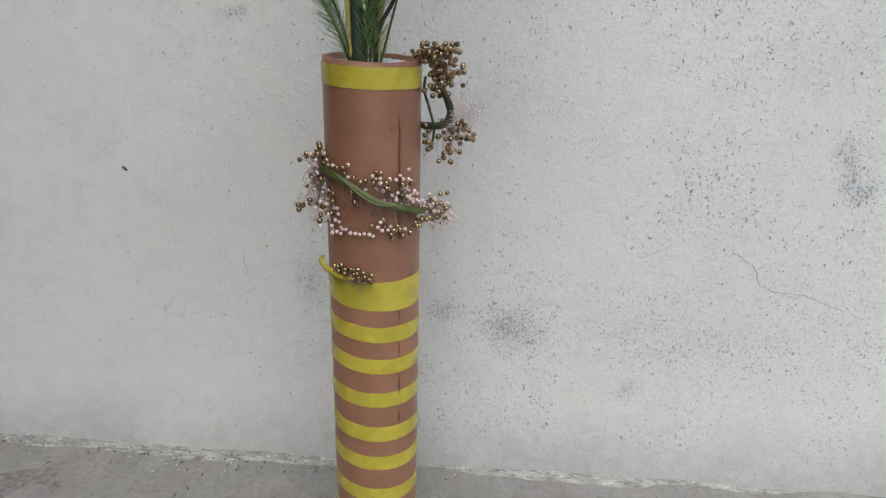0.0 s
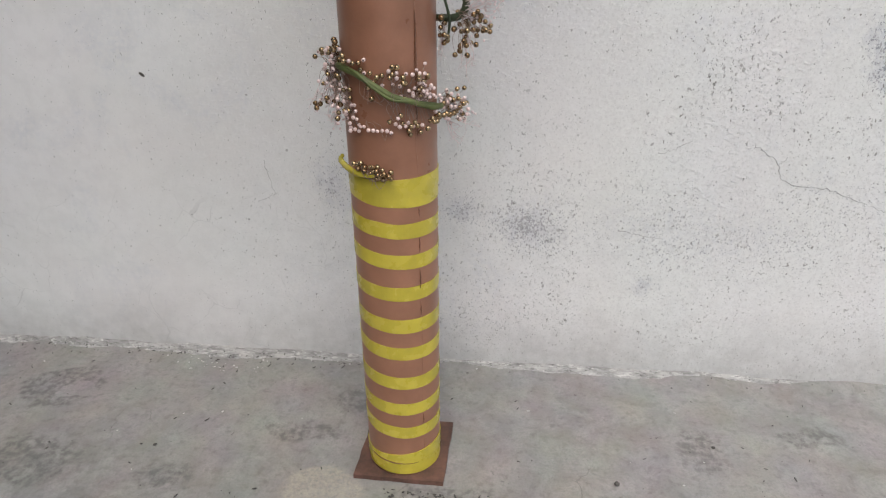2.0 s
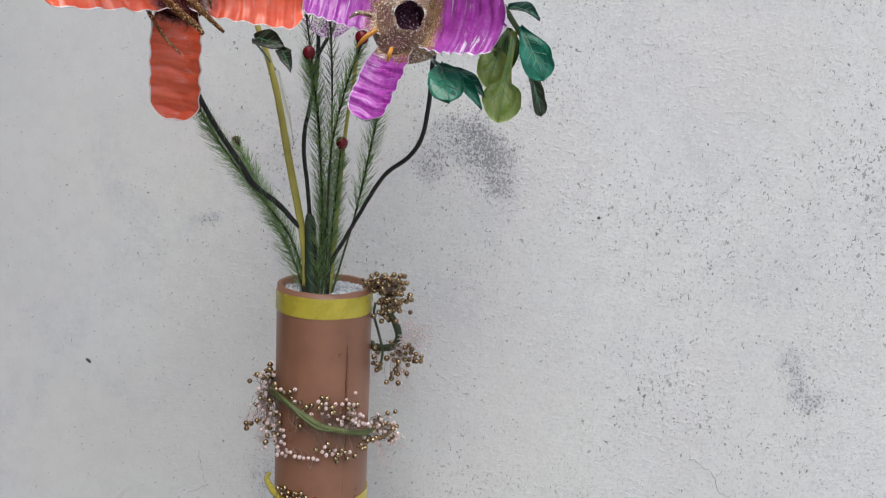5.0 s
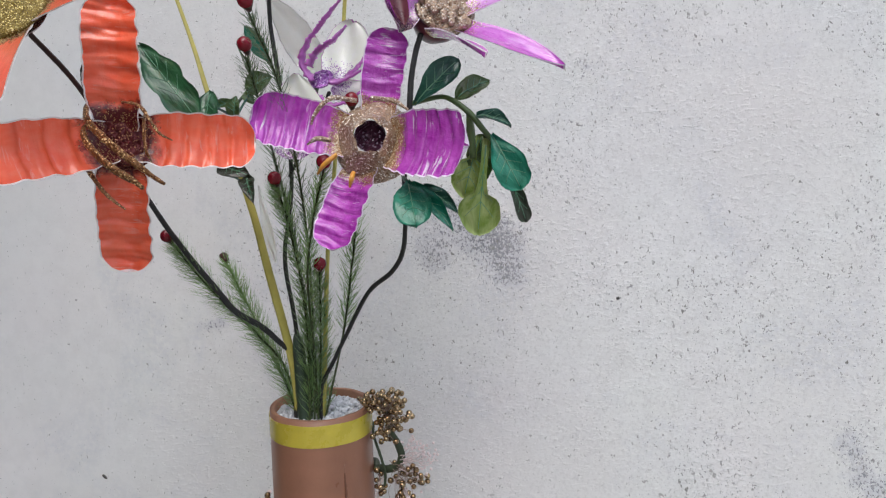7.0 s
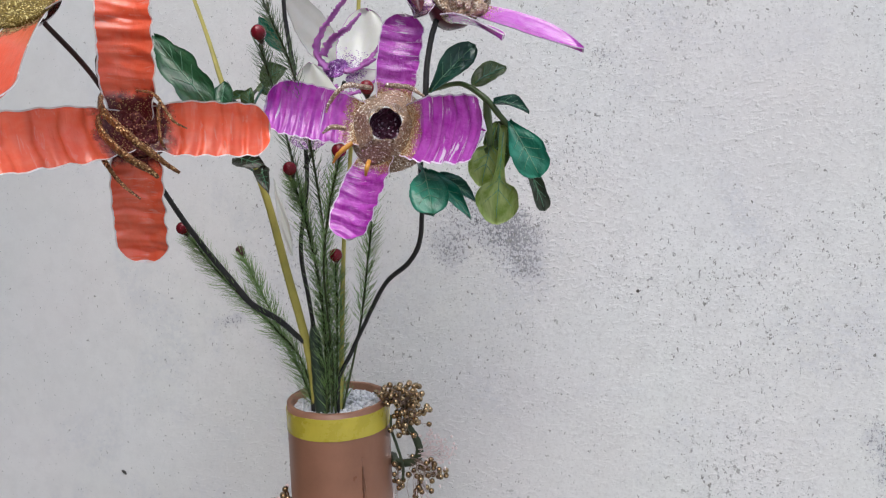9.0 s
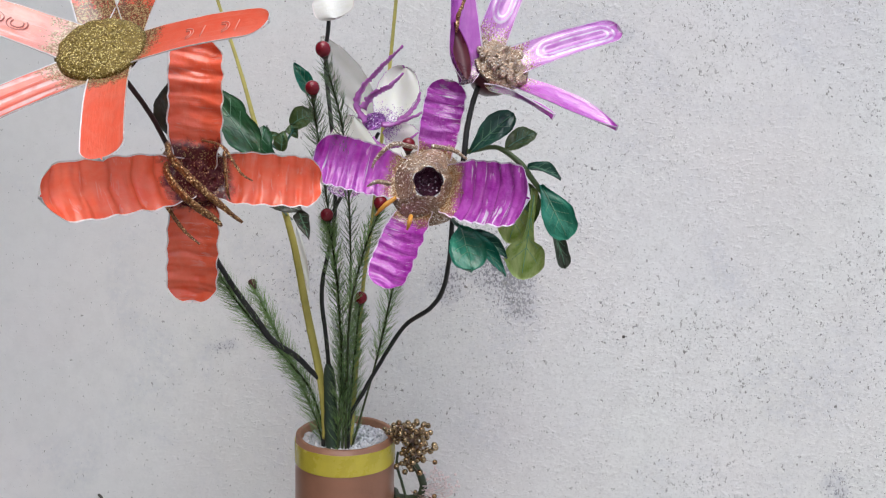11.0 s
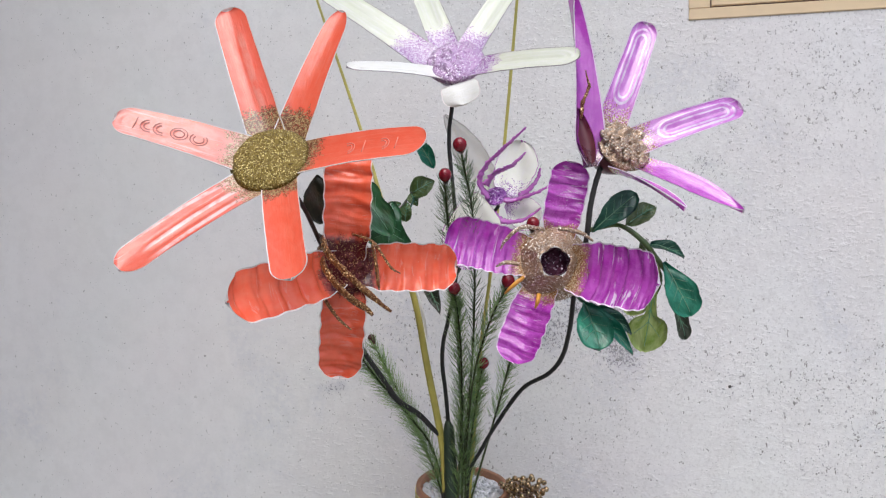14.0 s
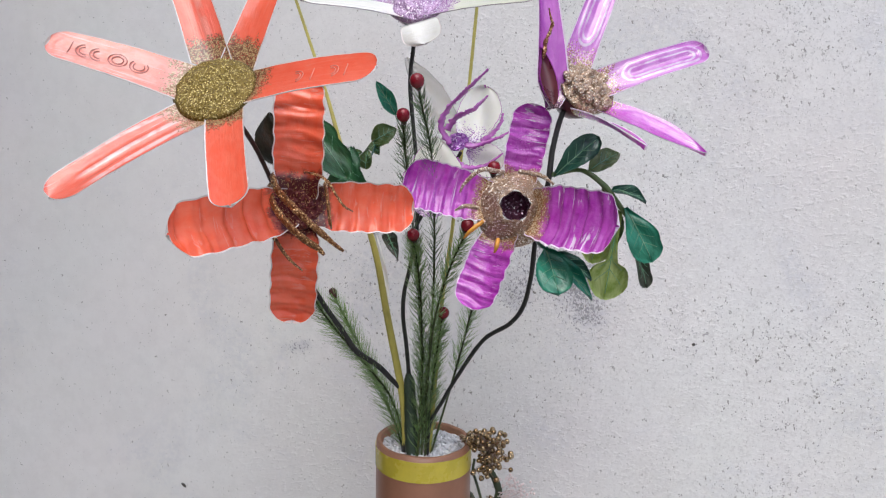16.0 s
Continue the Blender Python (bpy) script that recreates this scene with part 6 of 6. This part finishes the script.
def left_leaves():
    t = empty("leaf_branch", (-0.071, -0.060, 1.050), "branch of dark ivy-like plastic leaves", "leaves", "leaves in the vase")
    for b, tip, fc, w, m in (((-0.060, -0.104, 1.077), (-0.061, -0.122, 1.024), (0.1, -0.95, 0.25), 0.048, LEAF_IVY), ((-0.047, -0.160, 1.040), (-0.102, -0.156, 1.112), (0.3, -0.95, 0.1), 0.034, LEAF_IVY), ((-0.070, -0.034, 1.080), (-0.096, -0.043, 1.070), (0.1, -0.98, 0.1), 0.010, LEAF_OLIVE),
                             ((-0.060, -0.022, 1.092), (-0.032, -0.018, 1.108), (0.0, -0.97, 0.2), 0.027, LEAF_OLIVE), ((-0.060, -0.022, 1.094), (-0.052, -0.022, 1.078), (0.0, -1, 0.1), 0.014, LEAF_OLIVE), ((-0.058, -0.06, 1.058), (-0.054, -0.062, 1.080), (0.1, -1, 0.1), 0.016, LEAF_OLIVE),
                             ((-0.030, -0.034, 1.122), (-0.053, -0.036, 1.160), (0.2, -0.95, 0.1), 0.017, LEAF_TEAL), ((-0.048, -0.12, 1.000), (-0.012, -0.13, 0.988), (0.1, -0.9, 0.4), 0.022, LEAF_BROWN), ((-0.016, -0.130, 0.987), (0.003, -0.160, 0.961), (0.3, -0.95, 0.1), 0.014, LEAF_BROWN)):
        leaf(t, b, tip, fc, w, m, lobed if w > 0.04 else ivy if w > 0.03 else oval)
    cord("twig", [(-0.073, -0.050, 1.066), (-0.068, -0.034, 1.078), (-0.060, -0.022, 1.094), (-0.052, -0.020, 1.104)], [0.0016, 0.0018, 0.0012], LEAF_GREY, t, "grey green twig", 6, 5)
    cord("twig", [(-0.073, -0.050, 1.066), (-0.062, -0.050, 1.062), (-0.056, -0.040, 1.078), (-0.056, -0.024, 1.090)], [0.0014, 0.0012], LEAF_DARK, t, "", 6, 5)
    cord("twig", [(-0.073, -0.050, 1.066), (-0.072, -0.075, 1.068), (-0.070, -0.098, 1.072), (-0.066, -0.13, 1.06), (-0.060, -0.150, 1.048)], [0.0014, 0.0014, 0.0008], LEAF_DARK, t, "", 6, 5)
    cord("twig", [(-0.056, -0.030, 0.985), (-0.050, -0.080, 0.992), (-0.046, -0.12, 0.998), (-0.016, -0.130, 0.988)], [0.0012, 0.0010], LEAF_DARK, t, "", 6, 5)


left_leaves()


# ---- straws ----
def straws():
    for pts, r, lab in (([(-0.016, -0.026, 0.720), (-0.0195, -0.030, 0.79), (-0.035, -0.043, 0.885), (-0.0495, -0.058, 0.975), (-0.084, -0.060, 1.075), (-0.116, -0.050, 1.170), (-0.197, -0.036, 1.39)], [0.0046, 0.0050, 0.0048, 0.0040, 0.0030, 0.0022, 0.0016], "flat yellow straw stalk, thick at its foot"),
                        ([(0.010, -0.024, 0.720), (0.014, -0.026, 0.76), (0.026, -0.028, 0.911), (0.037, -0.026, 0.998), (0.054, -0.02, 1.166), (0.070, -0.016, 1.36)], [0.0034, 0.0030, 0.0026, 0.0026, 0.0024, 0.0022], "thin yellow straw stalk")):
        t = empty("straw_stalk", pts[0], lab, "stalk", "straw stalks in the vase")
        cord("stalk", pts, r, STRAW, t, "", 8, 8, 0.03, 0.5)
    t = empty("straw_stalk", (-0.010, -0.02, 0.72), "milky clear ribbon beside the straw", "ribbon")
    leaf(t, (-0.046, 0.0, 0.900), (-0.062, -0.002, 0.99), (0.3, -0.9, 0), 0.010, CREAM_CLEAR, oval, 0.001, 0.002, False)


straws()


# ---- needle sprigs ----
def sprig(points, needles, size, berry=None, mat=NEEDLE, seed=0, start=0.03, dark=False):
    t = empty("needle_sprig", points[0], "plastic pine sprig with fine needles" + (" and a red berry" if berry is not None and not dark else ""), "sprig", "pine sprigs in the vase")
    line = glide(points, 10)
    v, f = sweep(line, [0.0014, 0.0013, 0.0011, 0.0008], 6)
    child(put("stem", mesh_of("stem", v, f, SPRIG)), t)
    rnd = random.Random(seed)
    verts, faces = [], []
    n = len(line)
    count = int(needles * 0.8)
    for k in range(count):
        s = start + (0.985 - start) * (k / count) ** 0.72
        i = min(int(s * (n - 1)), n - 2)
        p = line[i].lerp(line[i + 1], s * (n - 1) - i)
        way = (line[i + 1] - line[i]).normalized()
        o = way.orthogonal().normalized()
        a = rnd.uniform(0, 2 * math.pi)
        out = (o * math.cos(a) + way.cross(o) * math.sin(a))
        lean = rnd.uniform(0.55, 0.95)
        l = size * rnd.uniform(0.7, 1.15) * (1 - 0.35 * max(0, s - 0.75) / 0.25)
        mid = p + (out * 0.85 + way * lean).normalized() * l * 0.55
        tip = mid + (out * 0.75 + way * (lean + 0.45)).normalized() * l * 0.45
        w = 0.00052
        x = way * w
        y = out.cross(way) * w
        b = len(verts)
        verts += [p - y, p + y, mid + y * 0.8 , mid - y * 0.8, mid + out * 0.0003, tip]
        faces += [(b, b + 1, b + 2, b + 3), (b + 3, b + 2, b + 5), (b + 1, b, b + 4), (b + 3, b + 5, b + 4), (b + 2, b + 4, b + 5), (b, b + 3, b + 4), (b + 1, b + 4, b + 2)]
    child(put("needles", mesh_of("needles", verts, faces, mat, smooth=False)), t)
    if berry is not None:
        bv, bf = ball(0.0066 if not dark else 0.0052, 10, 14, 0.01 if not dark else 0.05, seed)
        ob = put("berry", mesh_of("berry", bv, bf, BERRY_DARK if dark else BERRY), None, "dry brown berry" if dark else "glossy red berry")
        ob.location = berry
        child(ob, t)
        top = Vector(berry)
        end = (line[-1] - line[-4]).normalized()
        cv, cf = sweep([top - end * 0.010, top - end * 0.007, top - end * 0.0045], [0.0018, 0.0034, 0.0046], 8, 0, 0.1)
        child(put("calyx", mesh_of("calyx", cv, cf, BERRY_DARK)), t)
    return t


F = (0.0, -0.028, 0.720)
SPRIGS = [
    ([(-0.020, -0.018, 0.722), (-0.034, -0.014, 0.760), (-0.058, -0.002, 0.800), (-0.092, 0.018, 0.852), (-0.127, 0.037, 0.903)], 720, 0.028, (-0.129, 0.038, 0.908), NEEDLE, True),
    ([(-0.018, -0.014, 0.722), (-0.034, -0.020, 0.784), (-0.052, -0.042, 0.822), (-0.074, -0.062, 0.856), (-0.096, -0.088, 0.896), (-0.110, -0.104, 0.927)], 700, 0.026, (-0.115, -0.107, 0.936), NEEDLE, False),
    ([(0.006, -0.026, 0.722), (0.012, -0.030, 0.780), (0.024, -0.055, 0.850), (0.034, -0.082, 0.893)], 500, 0.023, (0.036, -0.085, 0.902), NEEDLE, False),
    ([(-0.001, -0.030, 0.722), (0.003, -0.036, 0.790), (0.010, -0.070, 0.880), (0.013, -0.110, 0.950), (0.012, -0.130, 0.978)], 640, 0.024, (0.012, -0.132, 0.986), NEEDLE, False),
    ([(0.002, -0.022, 0.722), (0.004, -0.030, 0.800), (0.006, -0.075, 0.930), (0.008, -0.140, 1.040), (0.011, -0.180, 1.088)], 560, 0.024, (0.012, -0.183, 1.097), NEEDLE_DARK, False),
    ([(0.004, -0.034, 0.722), (0.010, -0.044, 0.800), (0.026, -0.090, 0.930), (0.036, -0.160, 1.050), (0.034, -0.220, 1.110)], 560, 0.023, (0.033, -0.224, 1.119), NEEDLE_DARK, False),
    ([(0.008, -0.032, 0.722), (0.012, -0.046, 0.800), (0.028, -0.100, 0.890), (0.0485, -0.130, 0.9515), (0.0685, -0.157, 0.9885)], 520, 0.023, (0.0700, -0.160, 0.996), NEEDLE, False),
    ([(0.012, -0.024, 0.722), (0.036, -0.030, 0.805), (0.047, -0.040, 0.842), (0.061, -0.060, 0.892), (0.075, -0.085, 0.945), (0.092, -0.140, 1.045)], 500, 0.024, (0.093, -0.143, 1.052), NEEDLE, False),
]
for k, (pts, n, size, berry, mat, dark) in enumerate(SPRIGS):
    sprig(pts, n, size, berry, mat, 40 + k, 0.04 if k != 7 else 0.3, dark)
for k, (pts, n) in enumerate((([(0.010, -0.016, 0.722), (0.014, -0.020, 0.780), (0.020, -0.030, 0.850)], 240), ([(0.0, -0.038, 0.722), (0.004, -0.044, 0.790), (0.010, -0.060, 0.860)], 240))):
    sprig(pts, n, 0.024, None, NEEDLE, 70 + k)


# ---- floor litter ----
def litter():
    rnd = random.Random(31)
    verts, faces = [], []
    for k in range(380):
        near = rnd.random() < 0.5
        x = rnd.uniform(-0.95, 0.0) if near and rnd.random() < 0.7 else rnd.uniform(-1.0, 1.1)
        y = WALL - abs(rnd.gauss(0.006, 0.022)) - 0.003 if near else rnd.uniform(-0.35, WALL - 0.02)
        if math.hypot(x, y) < 0.115:
            continue
        long = rnd.random() < 0.65
        bv, bf = ball(rnd.uniform(0.0006, 0.0016), 4, 5, 0.4, k)
        m = pose(x, y, 0.0025 if not near else 0.006, 0, 0, rnd.uniform(0, 360)) @ Matrix.Diagonal((rnd.uniform(1.8, 3.6) if long else 1, 0.8, 0.7, 1))
        o = len(verts)
        verts += [m @ q for q in bv]
        faces += [tuple(i + o for i in f) for f in bf]
    for k in range(90):
        x, y = rnd.uniform(-0.02, 0.17), -0.078 - abs(rnd.gauss(0, 0.018))
        bv, bf = ball(rnd.uniform(0.0007, 0.0022), 4, 5, 0.4, 500 + k)
        m = pose(x, y, 0.0015, 0, 0, rnd.uniform(0, 360)) @ Matrix.Diagonal((rnd.uniform(1.0, 3.0), 0.8, 0.6, 1))
        o = len(verts)
        verts += [m @ q for q in bv]
        faces += [tuple(i + o for i in f) for f in bf]
    tagged(put("litter", mesh_of("litter", verts, faces, GRIT)), "dark grit and dry bits scattered on concrete", "litter", kind="stuff")
    verts, faces = [], []
    for k in range(110):
        q = rnd.random()
        x, y = (rnd.gauss(-0.40, 0.05), WALL - 0.05 + rnd.gauss(0, 0.012)) if q < 0.3 else (rnd.uniform(-0.5, 0.1), WALL - abs(rnd.gauss(0.004, 0.01)) - 0.004) if q < 0.7 else (rnd.uniform(-0.9, 0.9), rnd.uniform(-0.2, WALL - 0.02))
        if math.hypot(x, y) < 0.115:
            continue
        bv, bf = ball(rnd.uniform(0.0006, 0.0019), 4, 5, 0.35, k)
        m = pose(x, min(y, WALL - 0.003), 0.003, rnd.uniform(0, 90), 0, rnd.uniform(0, 360)) @ Matrix.Diagonal((1.5, 1, 0.6, 1))
        o = len(verts)
        verts += [m @ p for p in bv]
        faces += [tuple(i + o for i in f) for f in bf]
    tagged(put("plaster_crumbs", mesh_of("plaster_crumbs", verts, faces, CHALK)), "white plaster crumbs fallen along the wall", "crumbs", kind="stuff")
    for x, y, r in ((0.326, -0.034, 0.0042), (-0.41, -0.02, 0.003), (0.49, 0.06, 0.003)):
        bv, bf = ball(r, 6, 8, 0.2, int(r * 1e5), 0.6)
        ob = put("pebble", mesh_of("pebble", bv, bf, GRIT))
        ob.location = (x, y, r * 0.45)
        tagged(ob, "small dark pebble on the concrete", "pebble", "pebbles on the ground")


litter()
